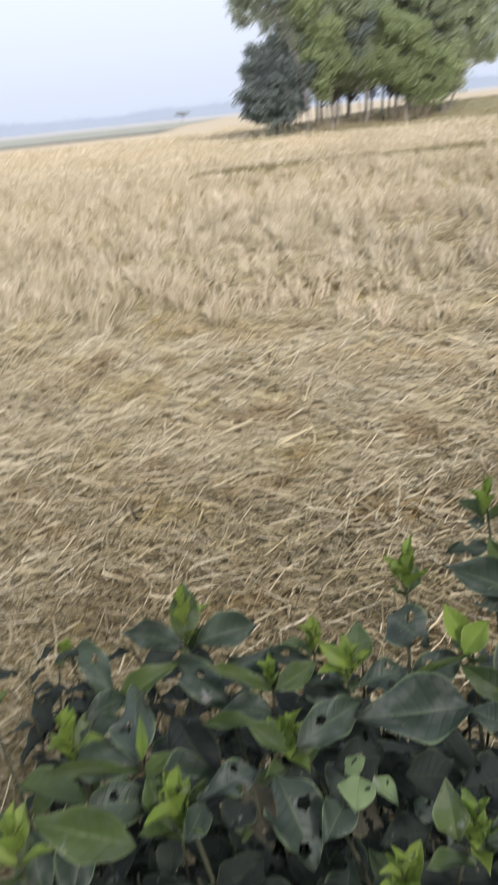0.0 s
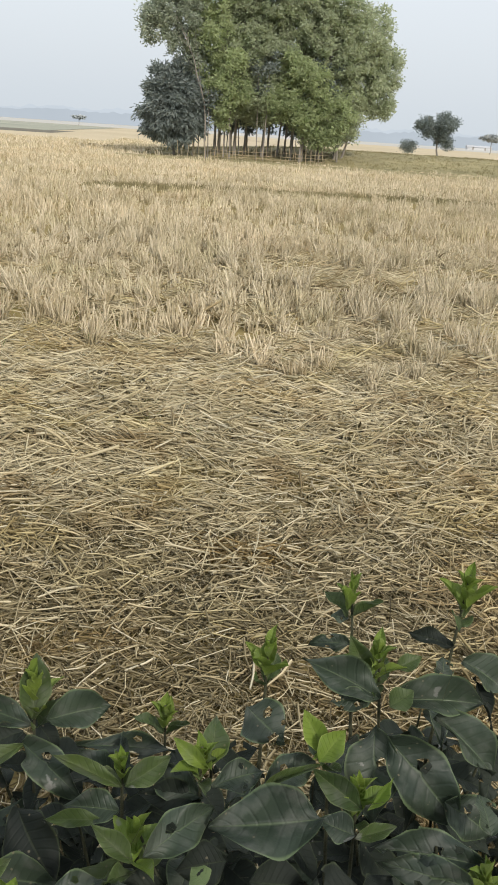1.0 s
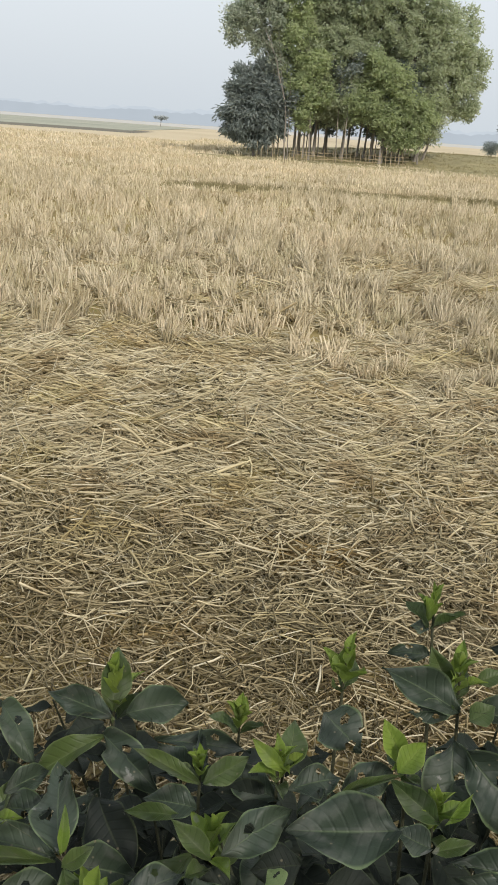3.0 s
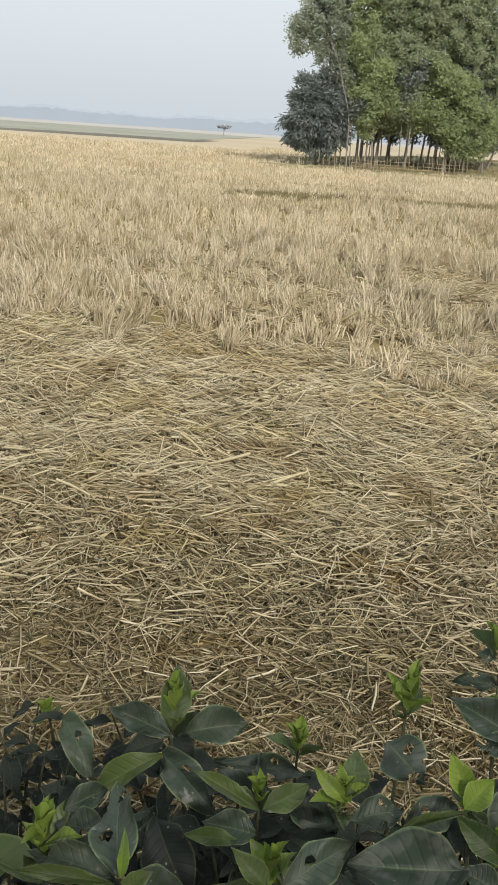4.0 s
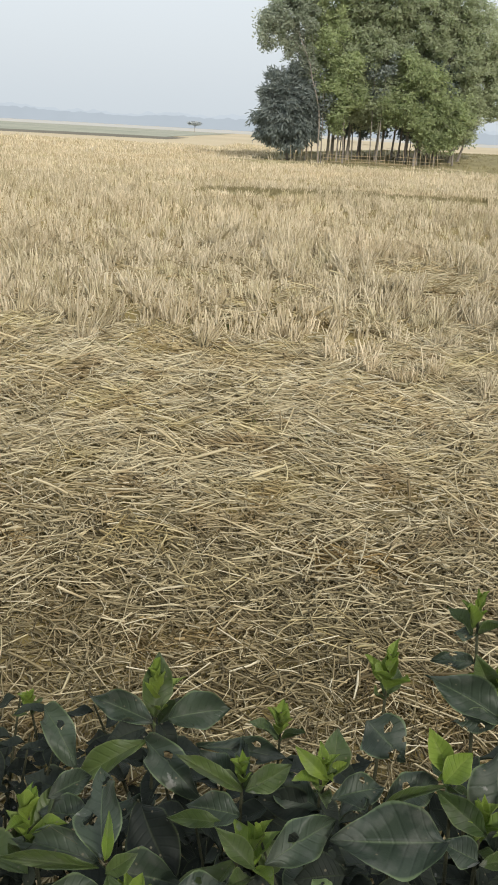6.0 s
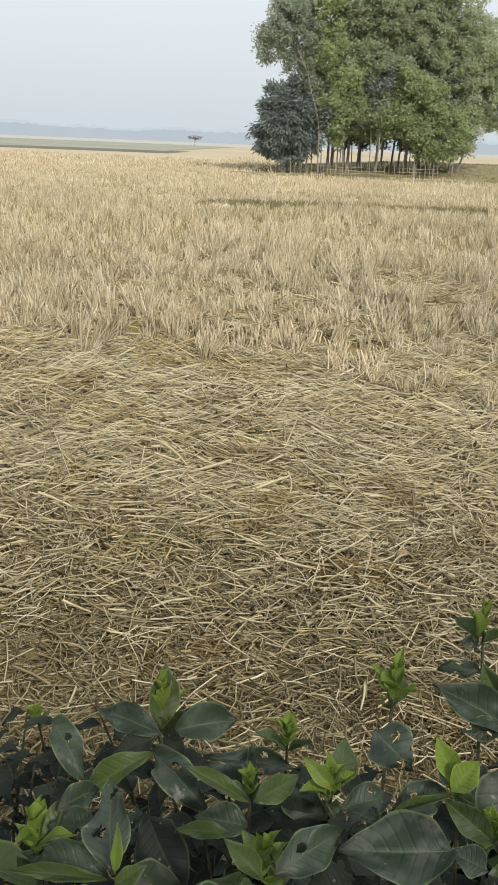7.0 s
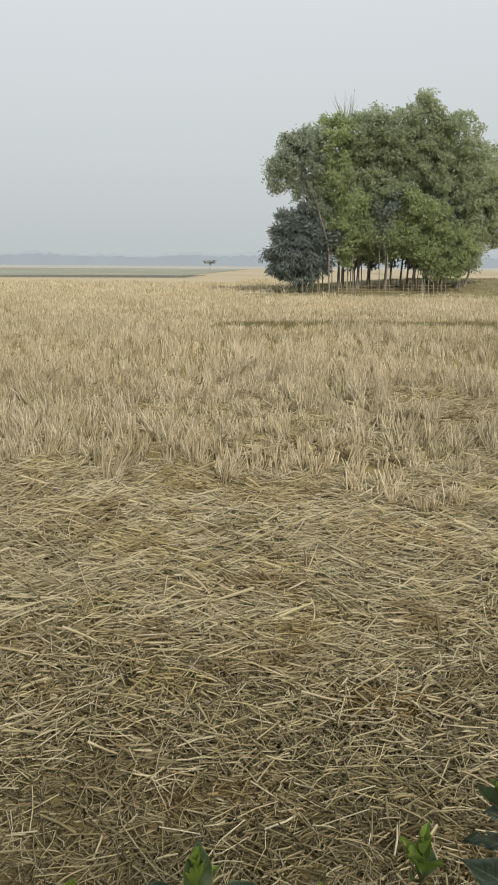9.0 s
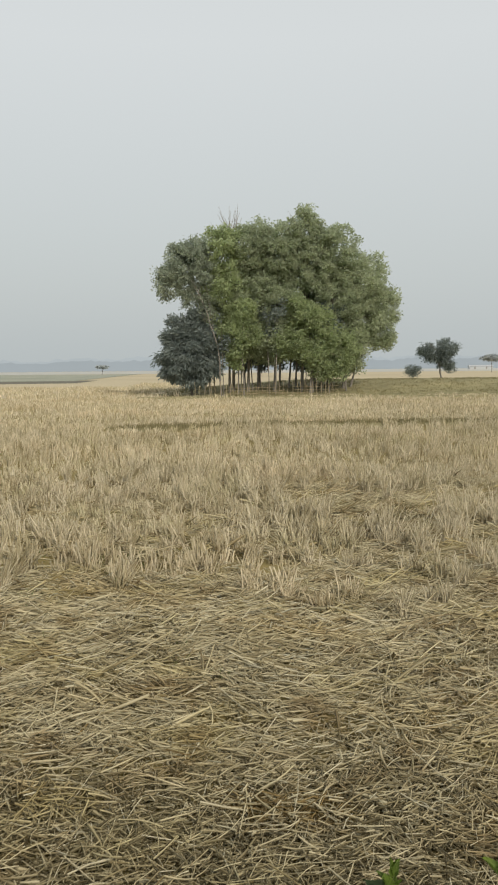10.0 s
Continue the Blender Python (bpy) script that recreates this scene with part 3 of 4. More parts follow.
G = "trees of the grove"
tree("grove_tree", "tall slender tree with a leaning pale trunk", (2.4, 69.2), [((-1.4, 71, 9.5), (1.4, 1.6, 1.4), 36), ((-2.2, 71, 9.9), (0.7, 0.8, 0.6), 10), ((-0.6, 71, 10.9), (1.4, 1.6, 1.5), 36), ((-1.0, 71, 12.2), (0.6, 0.7, 0.6), 8), ((0.6, 71.5, 12.0), (1.2, 1.5, 1.3), 30), ((0.9, 71, 10.2), (1.3, 1.4, 1.5), 30), ((0.4, 71, 8.3), (1.2, 1.3, 1.0), 20), ((1.6, 71, 7.2), (1.0, 1.2, 1.2), 18)], [(2.2, 69.2, 4.0), (1.3, 69.4, 7.0), (0.2, 70.5, 9.5)], 0.1, 31, M_CROWN_DULL, 60, 0.26, G, 1)
tree("grove_tree", "tall leafy tree with an airy crown in the grove", (3.2, 72), [((2.6, 72, 12.0), (1.9, 2, 2.2), 70), ((2.9, 71.5, 8.5), (2.0, 2, 2.2), 70), ((2.8, 71, 5.2), (1.6, 1.4, 2.0), 46)], [(3.1, 72, 5), (2.7, 72, 11)], 0.17, 32, M_CROWN_LIGHT, 70, 0.26, G)
tree("grove_tree", "tall leafy green tree in the middle of the grove", (4.8, 72.5), [((5.0, 72.5, 12.6), (2.1, 2, 2.5), 85), ((5.4, 72, 9), (2.4, 2.2, 2.4), 85), ((5.2, 71.5, 4.6), (1.5, 1.5, 1.8), 40)], [(4.9, 72.5, 5), (5.2, 72.5, 12)], 0.18, 33, M_CROWN, 75, 0.26, G)
tree("grove_tree", "tall leafy green tree in the middle of the grove", (7.0, 72), [((7.4, 72, 12.0), (2.2, 2.2, 2.7), 90), ((7.2, 71.5, 8.2), (2.3, 2.2, 2.4), 80), ((6.6, 70.8, 4.9), (2.0, 1.5, 2.1), 70)], [(7.2, 72, 5), (7.4, 72, 12)], 0.18, 34, M_CROWN, 75, 0.26, G)
tree("grove_tree", "tallest tree of the grove with a pointed top", (9.4, 72.4), [((9.7, 72.4, 13.6), (1.5, 1.6, 2.3), 65), ((10.2, 72, 10.6), (2.5, 2.3, 2.4), 90)], [(9.5, 72.4, 6), (9.7, 72.4, 13)], 0.19, 35, M_CROWN, 75, 0.26, G)
tree("grove_tree", "broad leafy tree in the grove", (11.6, 72), [((12.2, 72, 11.7), (2.2, 2.2, 2.8), 90), ((12.4, 71.6, 8.0), (2.3, 2.2, 2.4), 80), ((12.6, 71.2, 4.4), (1.6, 1.5, 2.0), 46)], [(11.8, 72, 5), (12.1, 72, 11)], 0.17, 36, M_CROWN, 75, 0.26, G)
tree("grove_tree", "leafy tree at the edge of the grove", (13.0, 72.5), [((14.6, 72.3, 9.6), (2.2, 2.2, 2.9), 90), ((14.2, 72, 6.4), (2.0, 2, 2.0), 55), ((13.4, 71.4, 3.9), (1.6, 1.4, 1.8), 42)], [(13.4, 72.5, 5), (14.4, 72.4, 9)], 0.16, 37, M_CROWN, 75, 0.26, G)
tree("grove_tree", "leaning tree that overhangs the dyke", (13.8, 73.5), [((16.3, 73, 7.6), (1.7, 2, 1.9), 60), ((16.2, 72.6, 5.3), (1.4, 1.6, 1.6), 42)], [(14.6, 73.4, 3.5), (15.8, 73.2, 6.5)], 0.14, 38, M_CROWN, 65, 0.26, G)
tree("grove_tree", "lower bright green tree before the grove", (9.8, 69.8), [((8.9, 69.7, 7.0), (0.9, 1.0, 1.3), 26), ((10.3, 69.6, 6.0), (1.2, 1.2, 1.5), 36), ((8.7, 69.7, 4.7), (1.1, 1.1, 1.4), 32), ((11.2, 69.8, 4.6), (1.2, 1.2, 1.6), 38), ((9.8, 69.6, 3.5), (1.2, 1.2, 1.2), 30), ((12.0, 69.8, 2.8), (1.2, 1.1, 1.2), 30), ((12.9, 69.9, 4.0), (0.9, 1.0, 1.5), 26), ((7.4, 69.9, 4.4), (0.9, 1.0, 1.3), 24), ((10.9, 69.8, 2.2), (1.2, 1.0, 0.8), 20)], [(9.9, 69.8, 3), (10.2, 69.8, 6)], 0.12, 39, M_CROWN_LIGHT, 75, 0.24, G)
tree("grove_tree", "lower leafy tree before the grove", (4.3, 69.9), [((4.4, 69.8, 7.0), (0.8, 1.0, 1.2), 22), ((3.8, 69.8, 5.4), (0.9, 1.0, 1.2), 24), ((4.9, 69.8, 4.9), (0.8, 1.0, 1.1), 20), ((3.6, 69.8, 3.4), (0.8, 1.0, 1.0), 18)], [(4.2, 69.9, 3), (4.2, 69.8, 6)], 0.11, 40, M_CROWN_LIGHT, 70, 0.24, G)
tree("grove_tree", "leafy tree hidden behind the others", (6.0, 76), [((6, 76, 8.2), (3.2, 2, 4.6), 130)], [(6, 76, 5), (6, 76, 10)], 0.18, 41, M_CROWN, 70, 0.28, G)
tree("grove_tree", "leafy tree hidden behind the others", (11.0, 76), [((11, 76, 8.5), (3.4, 2, 4.2), 110)], [(11, 76, 5), (11, 76, 10)], 0.18, 42, M_CROWN, 70, 0.28, G)
# Dark filler foliage added behind the stems to close off the sky.
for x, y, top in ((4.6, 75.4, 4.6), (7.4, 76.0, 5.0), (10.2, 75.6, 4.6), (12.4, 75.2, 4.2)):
    tree("grove_shrub", "dark filler shrub added behind the stems of the grove", (x, y), [((x, y, top - 0.4), (1.9, 1.2, 1.5), 50), ((x + 0.5, y, top - 1.7), (1.7, 1.2, 0.8), 26)], [(x, y, 2.2), (x, y, top)], 0.07, 60 + int(x), M_CROWN_DARK, 60, 0.26, G)
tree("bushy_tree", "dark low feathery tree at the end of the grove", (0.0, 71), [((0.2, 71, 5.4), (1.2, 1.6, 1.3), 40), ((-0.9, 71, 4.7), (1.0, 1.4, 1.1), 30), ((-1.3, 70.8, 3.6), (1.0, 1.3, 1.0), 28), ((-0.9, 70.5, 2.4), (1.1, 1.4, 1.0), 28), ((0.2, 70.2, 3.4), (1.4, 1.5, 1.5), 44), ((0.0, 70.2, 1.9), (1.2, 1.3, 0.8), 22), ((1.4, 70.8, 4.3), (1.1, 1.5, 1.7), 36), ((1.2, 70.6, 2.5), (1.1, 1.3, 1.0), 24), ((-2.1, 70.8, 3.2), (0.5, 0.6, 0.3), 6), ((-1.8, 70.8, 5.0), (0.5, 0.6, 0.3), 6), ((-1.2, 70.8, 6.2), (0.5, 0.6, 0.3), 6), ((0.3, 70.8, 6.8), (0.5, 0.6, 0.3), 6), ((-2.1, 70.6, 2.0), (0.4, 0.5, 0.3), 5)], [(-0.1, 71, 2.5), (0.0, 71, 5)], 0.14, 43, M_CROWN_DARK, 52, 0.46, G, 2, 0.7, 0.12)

# bare branches above the crowns
root = tagged(new("bare_tree"), "leafless grey tree among the leafy crowns", "tree", G)
rng = np.random.default_rng(77)
zb = float(height(3.6, 73.5)) - 0.05
root.location = (3.6, 73.5, zb)
bole = tube(bmesh.new(), [(0, 0, 0), (0.05, 0, 6), (-0.1, 0, 14.0 - zb)], [0.15, 0.1, 0.05], 6)
bole = part("trunk", bole, root, "", M_BARK)
for k in range(34):
    s = Vector((-0.1 + rng.normal(0, 0.1), rng.normal(0, 0.2), rng.uniform(12.2, 14.0) - zb))
    e = s + Vector((rng.normal(0, 0.6), rng.normal(0, 0.5), rng.uniform(1.2, 2.7)))
    part("twig", tube(bmesh.new(), [s, s.lerp(e, 0.5) + Vector((rng.normal(0, 0.1), 0, 0)), e], [0.035, 0.024, 0.012], 4), bole, "", M_BARK)

# slender stems under the crowns
rng = np.random.default_rng(8)
for k in range(26):
    x, y = -0.2 + 13.4 * (k + rng.uniform(0.1, 0.9)) / 26, rng.uniform(69.5, 75)
    top = rng.uniform(5, 7)
    zb = float(height(x, y)) - 0.05
    root = tagged(new("young_tree"), "young slender tree with a thin pale stem", "tree", "young trees of the grove")
    root.location = (x, y, zb)
    dx = rng.normal(0, 0.25)
    r = rng.uniform(0.035, 0.08)
    part("trunk", tube(bmesh.new(), [(0, 0, 0), (dx * 0.4, 0, 2.2), (dx, 0, top)], [r * 1.15, r, r * 0.5], 6), root, "", M_BARK)
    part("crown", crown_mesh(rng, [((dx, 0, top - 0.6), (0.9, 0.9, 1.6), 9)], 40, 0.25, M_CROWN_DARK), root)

tree("field_tree", "small rounded tree standing alone on the dyke", (27.4, 92), [((26.2, 92, 3.9), (1.3, 1.2, 0.9), 34), ((28.0, 92, 4.4), (1.2, 1.2, 0.9), 36), ((27.6, 92, 3.1), (1.2, 1.1, 0.8), 26), ((28.3, 92, 2.4), (0.6, 0.6, 0.5), 9)], [(27.3, 92, 2.2), (27.2, 92, 3.6)], 0.17, 51, M_CROWN_DARK, 55, 0.2)
tree("bush", "small round bush on the dyke", (24.3, 92), [((24.3, 92, 1.9), (0.75, 0.7, 0.6), 22)], [(24.3, 92, 1.4), (24.3, 92, 2.0)], 0.05, 52, M_CROWN_DARK, 45, 0.16)
tree("far_tree", "flat-topped distant tree in the open fields", (-38, 350), [((-38, 350, 3.3), (2.6, 2.4, 0.45), 40)], [(-38, 350, 1.8), (-38, 350, 3.2)], 0.16, 53, M_CROWN_HAZED, 30, 0.5)
tree("far_tree", "distant flat-topped tree in the haze", (108, 300), [((107.5, 300, 5.4), (3.6, 2.4, 0.9), 60), ((110, 300, 5), (3, 2.4, 0.8), 40)], [(108, 300, 3), (108, 300, 5)], 0.2, 54, M_CROWN_HAZED, 30, 0.55)


def far_house(x, y, w, h):
    """A small white house with a pitched roof."""
    root = tagged(new("house"), "small distant white house with a tin roof", "house", "far white houses")
    root.location = (x, y, 0)
    bm = bmesh.new()
    bmesh.ops.create_cube(bm, size=1, matrix=Matrix.Translation((0, 0, h / 2)) @ Matrix.Diagonal((w, 4, h, 1)))
    wall = part("wall", bm, root, "", M_WHITE)
    bm = bmesh.new()
    a = [bm.verts.new(p) for p in ((-w / 2 - 0.3, -2.4, h - 0.1), (w / 2 + 0.3, -2.4, h - 0.1), (w / 2 + 0.3, 2.4, h - 0.1), (-w / 2 - 0.3, 2.4, h - 0.1), (-w / 2 - 0.3, 0, h + 1), (w / 2 + 0.3, 0, h + 1))]
    for f in ((0, 1, 5, 4), (2, 3, 4, 5), (0, 4, 3), (1, 2, 5), (3, 2, 1, 0)):
        bm.faces.new([a[i] for i in f])
    part("roof", bm, root, "", M_ROOF)
    bm = bmesh.new()
    bmesh.ops.create_cube(bm, size=1, matrix=Matrix.Translation((0, -2.02, 1.0)) @ Matrix.Diagonal((0.9, 0.08, 1.9, 1)))
    part("door", bm, wall, "dark door", M_BARK)


far_house(203, 600, 8, 2.0)
far_house(213, 604, 10, 2.0)


# ---- bamboo fence under the grove ----
fence = tagged(new("bamboo_fence"), "low rickety bamboo fence round the grove", "fence")
fence.location = (0, 0, 0)
rng = np.random.default_rng(4)


def pole(a, b, r):
    return tube(bmesh.new(), [a, ((a[0] + b[0]) / 2 + rng.normal(0, 0.02), (a[1] + b[1]) / 2, (a[2] + b[2]) / 2 + rng.normal(0, 0.02)), b], [r, r * 0.95, r * 0.8], 6)


for k in range(34):
    x = 0.3 + 11.2 * k / 33 + rng.normal(0, 0.08)
    y = 68.6 + 0.12 * math.sin(x)
    g = float(height(x, y))
    part("post", pole((x, y, g - 0.1), (x + rng.normal(0, 0.06), y, g + rng.uniform(0.75, 1.25)), 0.022), fence, "", M_BAMBOO)
for z in (0.22, 0.45, 0.7):
    for k in range(4):
        xa, xb = 2.9 + 2.2 * k - 0.2, 2.9 + 2.2 * (k + 1) + 0.2
        ya, yb = 68.53 + 0.12 * math.sin(xa), 68.53 + 0.12 * math.sin(xb)
        part("rail", pole((xa, ya, float(height(xa, ya)) + z + rng.normal(0, 0.03)), (xb, yb, float(height(xb, yb)) + z + rng.normal(0, 0.03)), 0.018), fence, "", M_BAMBOO)


# ---- hedge in the foreground ----
def leaf_mesh(name, seed, droop, fold, wave, holes, mat, shape=0.98, nl=18, nw=10):
    """A leaf of length 1 along +y and width 1: an elliptic blade, folded at the midrib, puckered, with a wavy edge and gnawed holes."""
    rng = np.random.default_rng(seed)
    spots = [(rng.uniform(-0.32, 0.32), rng.uniform(0.2, 0.85), rng.uniform(0.03, 0.075)) for _ in range(holes)]
    if holes > 3:
        spots += [(0.5 * (-1) ** k, rng.uniform(0.3, 0.8), rng.uniform(0.05, 0.1)) for k in range(2)]
    bm = bmesh.new()
    layer = bm.loops.layers.uv.new("blade")
    grid, place = [], {}
    turn = rng.uniform(-0.25, 0.25)
    for i in range(nl + 1):
        s = 0.5 * i / nl + 0.25 * (1 - math.cos(math.pi * i / nl))
        half = 0.5 * (math.sin(math.pi * s ** shape) ** 0.92 * (1 - 0.32 * s ** 3) if 0 < s < 1 else 0.0) + 0.012
        row = []
        for j in range(nw + 1):
            u = j / nw * 2 - 1
            x = u * half * (1 + (0.05 * math.sin(17 * s + seed + 2 * u) if abs(u) > 0.9 else 0))
            pucker = 0.004 * math.sin((s - 0.36 * abs(u) / 2) * 2 * math.pi / 0.116) * abs(u) * (1 - 0.4 * abs(u))
            z = fold * abs(x) * 0.9 - droop * s * s + wave * math.sin(9 * s + 2 * u + seed) * u * u * 0.5 + pucker + turn * x * s
            v = bm.verts.new((x + 0.03 * math.sin(3 * s + seed), s * (1 - 0.12 * droop), z))
            place[v] = (u / 2 + 0.5, s)
            row.append(v)
        grid.append(row)
    for i in range(nl):
        for j in range(nw):
            q = [grid[i][j], grid[i][j + 1], grid[i + 1][j + 1], grid[i + 1][j]]
            c = sum((p.co for p in q), Vector()) / 4
            if any(((c.x - a) * 0.6) ** 2 + (c.y - b) ** 2 < (r * (0.75 + 0.5 * rng.random())) ** 2 for a, b, r in spots):
                continue
            f = bm.faces.new(q)
            f.smooth = True
            for loop in f.loops:
                loop[layer].uv = place[loop.vert]
    for v in bm.verts:
        if 0 < len(v.link_faces) < 4:
            for a, b, r in spots:
                d = Vector(((v.co.x - a) * 0.6, v.co.y - b))
                if 0 < d.length < 1.7 * r:
                    d *= r * (1 + 0.18 * math.sin(5 * math.atan2(d.y, d.x) + seed)) / d.length
                    v.co.x, v.co.y = a + d.x / 0.6, b + d.y
                    break
    for v in [v for v in bm.verts if not v.link_faces]:
        bm.verts.remove(v)
    me = bpy.data.meshes.new(name)
    bm.to_mesh(me)
    bm.free()
    me.materials.append(mat)
    return me


WHOLE = [leaf_mesh("leaf", s, d, f, w, h, M_LEAF, shape, 24, 14) for s, d, f, w, shape, h in ((1, 0.25, 0.45, 0.22, 0.86, 0), (2, 0.42, 0.25, 0.28, 1.06, 1), (3, 0.12, 0.55, 0.2, 0.95, 0), (4, 0.3, 0.2, 0.3, 1.15, 2))]
GNAWED = [leaf_mesh("leaf", s, d, f, 0.2, h, M_LEAF, 0.98, 28, 16) for s, d, f, h in ((5, 0.2, 0.25, 4), (6, 0.1, 0.35, 6), (7, 0.3, 0.18, 3))]
YOUNG = [leaf_mesh("young_leaf", s, d, f, 0.12, 0, M_YOUNG, 1.0, 12, 6) for s, d, f in ((8, -0.12, 0.6), (9, 0.1, 0.5), (10, 0.28, 0.45))]


# Leaves for low and inner places, with the shade already in their colour.
LOW = [leaf_mesh("leaf", s, d, f, 0.14, h, M_SHADED_LEAF, 0.98, 10, 6) for s, d, f, h in ((21, 0.25, 0.25, 0), (22, 0.4, 0.2, 0), (23, 0.15, 0.35, 2), (24, 0.3, 0.3, 0), (25, 0.2, 0.15, 3))]
SHADED = [leaf_mesh("leaf", s, d, f, 0.2, h, M_SHADED_LEAF, 0.98, 24, 14) for s, d, f, h in ((31, 0.25, 0.3, 0), (32, 0.15, 0.2, 3), (33, 0.35, 0.35, 0))]
WITHERED = [leaf_mesh("leaf", s, d, f, 0.24, h, M_WITHERED, 0.98, 24, 14) for s, d, f, h in ((41, 0.3, 0.25, 5), (42, 0.2, 0.3, 6), (43, 0.35, 0.2, 4))]
SPRIG = [leaf_mesh("leaf", s, d, 0.15, 0.16, h, M_SPRIG, 0.8, 20, 12) for s, d, h in ((44, 0.2, 1), (45, 0.3, 2), (46, 0.15, 1))]
MIDDLE = [leaf_mesh("leaf", s, d, f, 0.12, 0, M_MID, 1.0) for s, d, f in ((12, 0.1, 0.4), (13, 0.25, 0.35), (14, -0.05, 0.5))]


def blade(name, me, root, base, y_way, normal, length, width):
    """One leaf object: foot, direction of the midrib, side that faces up, and size in metres."""
    yv = Vector(y_way).normalized()
    xv = yv.cross(Vector(normal)).normalized()
    zv = xv.cross(yv)
    m = Matrix((xv, yv, zv)).transposed().to_4x4()
    m.translation = Vector(base)
    ob = part(name, me, root)
    ob.matrix_local = m @ Matrix.Diagonal((width, length, length, 1))
    return ob


def shoot(tip, young, seed, fill=11, size=1.0):
    """One shoot of the hedge, from the bank up to its tip, with a bright young top, darker leaves below and
    shade-coloured ones lowest.
    """
    rng = np.random.default_rng(seed)
    fx, fy = tip[0] + rng.normal(0, 0.05), tip[1] + 0.10 + rng.normal(0, 0.05)
    foot = Vector((fx, fy, float(height(fx, fy)) - 0.03))
    root = new("hedge_shoot")
    root.location = foot
    top = Vector(tip) - foot - Vector((0, 0, 0.012 * young))
    bend = Vector((rng.normal(0, 0.03), rng.normal(0, 0.03), 0))
    pts = [Vector((0, 0, 0)).lerp(top, s) + bend * math.sin(math.pi * s) for s in (0, 0.25, 0.5, 0.75, 0.9, 1)]
    part("stem", tube(bmesh.new(), pts, [0.005, 0.0045, 0.004, 0.003, 0.0025, 0.0015], 6), root, "", M_STEM)
    # pairs of young leaves set crosswise, the lower ones wide open, the upper ones folded round the bud
    tiers = (5 if young > 0.6 else 4) if young else 0
    turn = rng.uniform(0, 3)
    for k in range(tiers):
        s = k / (tiers - 1)
        for side in (0, 1):
            a = turn + 1.57 * k + math.pi * side + rng.uniform(-0.3, 0.3)
            out = Vector((math.cos(a), math.sin(a), 0))
            at = top - Vector((0, 0, (0.062 * (1 - s) ** 1.1 + 0.016) * young)) + out * 0.002
            way = out * (0.95 - 0.62 * s) * rng.uniform(0.6, 1.2) + Vector((0, 0, 0.62 + 0.5 * s))
            ln = (0.062 - 0.028 * s) * young ** 0.6 * rng.uniform(0.75, 1.2)
            blade("young_leaf", (MIDDLE if s < 0.2 else YOUNG)[int(rng.integers(3))], root, at, way, Vector((0, 0, 1)) - out * rng.uniform(0.3, 0.8), ln, ln * rng.uniform(0.42, 0.58))
    for k in range(fill):
        s = 0.32 + (0.50 if young else 0.68) * (k + rng.random()) / fill
        a = k * 2.4 + rng.uniform(-0.4, 0.4)
        out = Vector((math.cos(a), math.sin(a), 0))
        at = Vector((0, 0, 0)).lerp(top, s) + bend * math.sin(math.pi * s)
        way = out + Vector((0, 0, rng.uniform(-0.45, 0.3)))
        ln = rng.uniform(0.085, 0.155) * (1.15 - 0.4 * s) * size
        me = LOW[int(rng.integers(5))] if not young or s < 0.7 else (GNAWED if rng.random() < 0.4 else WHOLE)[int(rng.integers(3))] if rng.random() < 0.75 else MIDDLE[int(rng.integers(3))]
        blade("leaf", me, root, at + out * 0.006, way, Vector((rng.normal(0, 0.2), rng.normal(0, 0.2), 1)) + out * 0.2, ln, ln * rng.uniform(0.40, 0.54))
    return tagged(root, "leafy hedge shoot with dark leaves and bright young tip" if young else "low leafy hedge shoot coloured dark for shade, without a young tip", "shrub", "hedge shoots")


def leaf_between(root, base, end, width, kind):
    """A large leaf from its foot to its end, on a short stalk from the shoot's stem."""
    b, e = Vector(base) - root.location, Vector(end) - root.location
    k = int(abs(base[0] * 7919 + end[2] * 104729)) % (4 if kind == 0 else 3)
    side = Vector((0.35 * math.sin(base[0] * 91 + end[0] * 37), -0.62, 0.8))
    way = e - b
    normal = side - way.normalized() * side.dot(way.normalized())
    leaf = blade("leaf", (WHOLE, GNAWED, MIDDLE, SHADED, YOUNG, WITHERED, SPRIG)[kind][k], root, b, way + normal.normalized() * 0.12 * way.length, normal, way.length * 1.03, width)
    z = max(min(b.z - 0.03, root.children[0].dimensions.z * 0.97), 0.05)
    stem = [c for c in root.children if c.name.startswith("stem")][0]
    near = min((v.co for v in stem.data.vertices), key=lambda c: (c - Vector((b.x, b.y, z))).length)
    if (near - b).length > 0.004:
        stalk = part("leaf_stalk", tube(bmesh.new(), [near, near.lerp(b, 0.5) - Vector((0, 0, 0.004)), b], [0.003, 0.0025, 0.002], 5), leaf, "", M_STEM)
        stalk.matrix_parent_inverse = leaf.matrix_local.inverted()

# low shoots that fill the hedge, their leaves coloured dark for the shade
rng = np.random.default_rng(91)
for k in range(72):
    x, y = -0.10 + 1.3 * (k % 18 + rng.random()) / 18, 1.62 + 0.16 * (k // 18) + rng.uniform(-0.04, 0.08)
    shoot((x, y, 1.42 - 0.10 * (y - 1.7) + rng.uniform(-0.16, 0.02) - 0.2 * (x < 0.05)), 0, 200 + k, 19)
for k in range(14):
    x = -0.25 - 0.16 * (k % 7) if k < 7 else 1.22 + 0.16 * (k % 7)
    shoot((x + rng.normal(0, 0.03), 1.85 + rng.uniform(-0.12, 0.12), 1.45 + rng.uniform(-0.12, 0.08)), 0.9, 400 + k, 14)
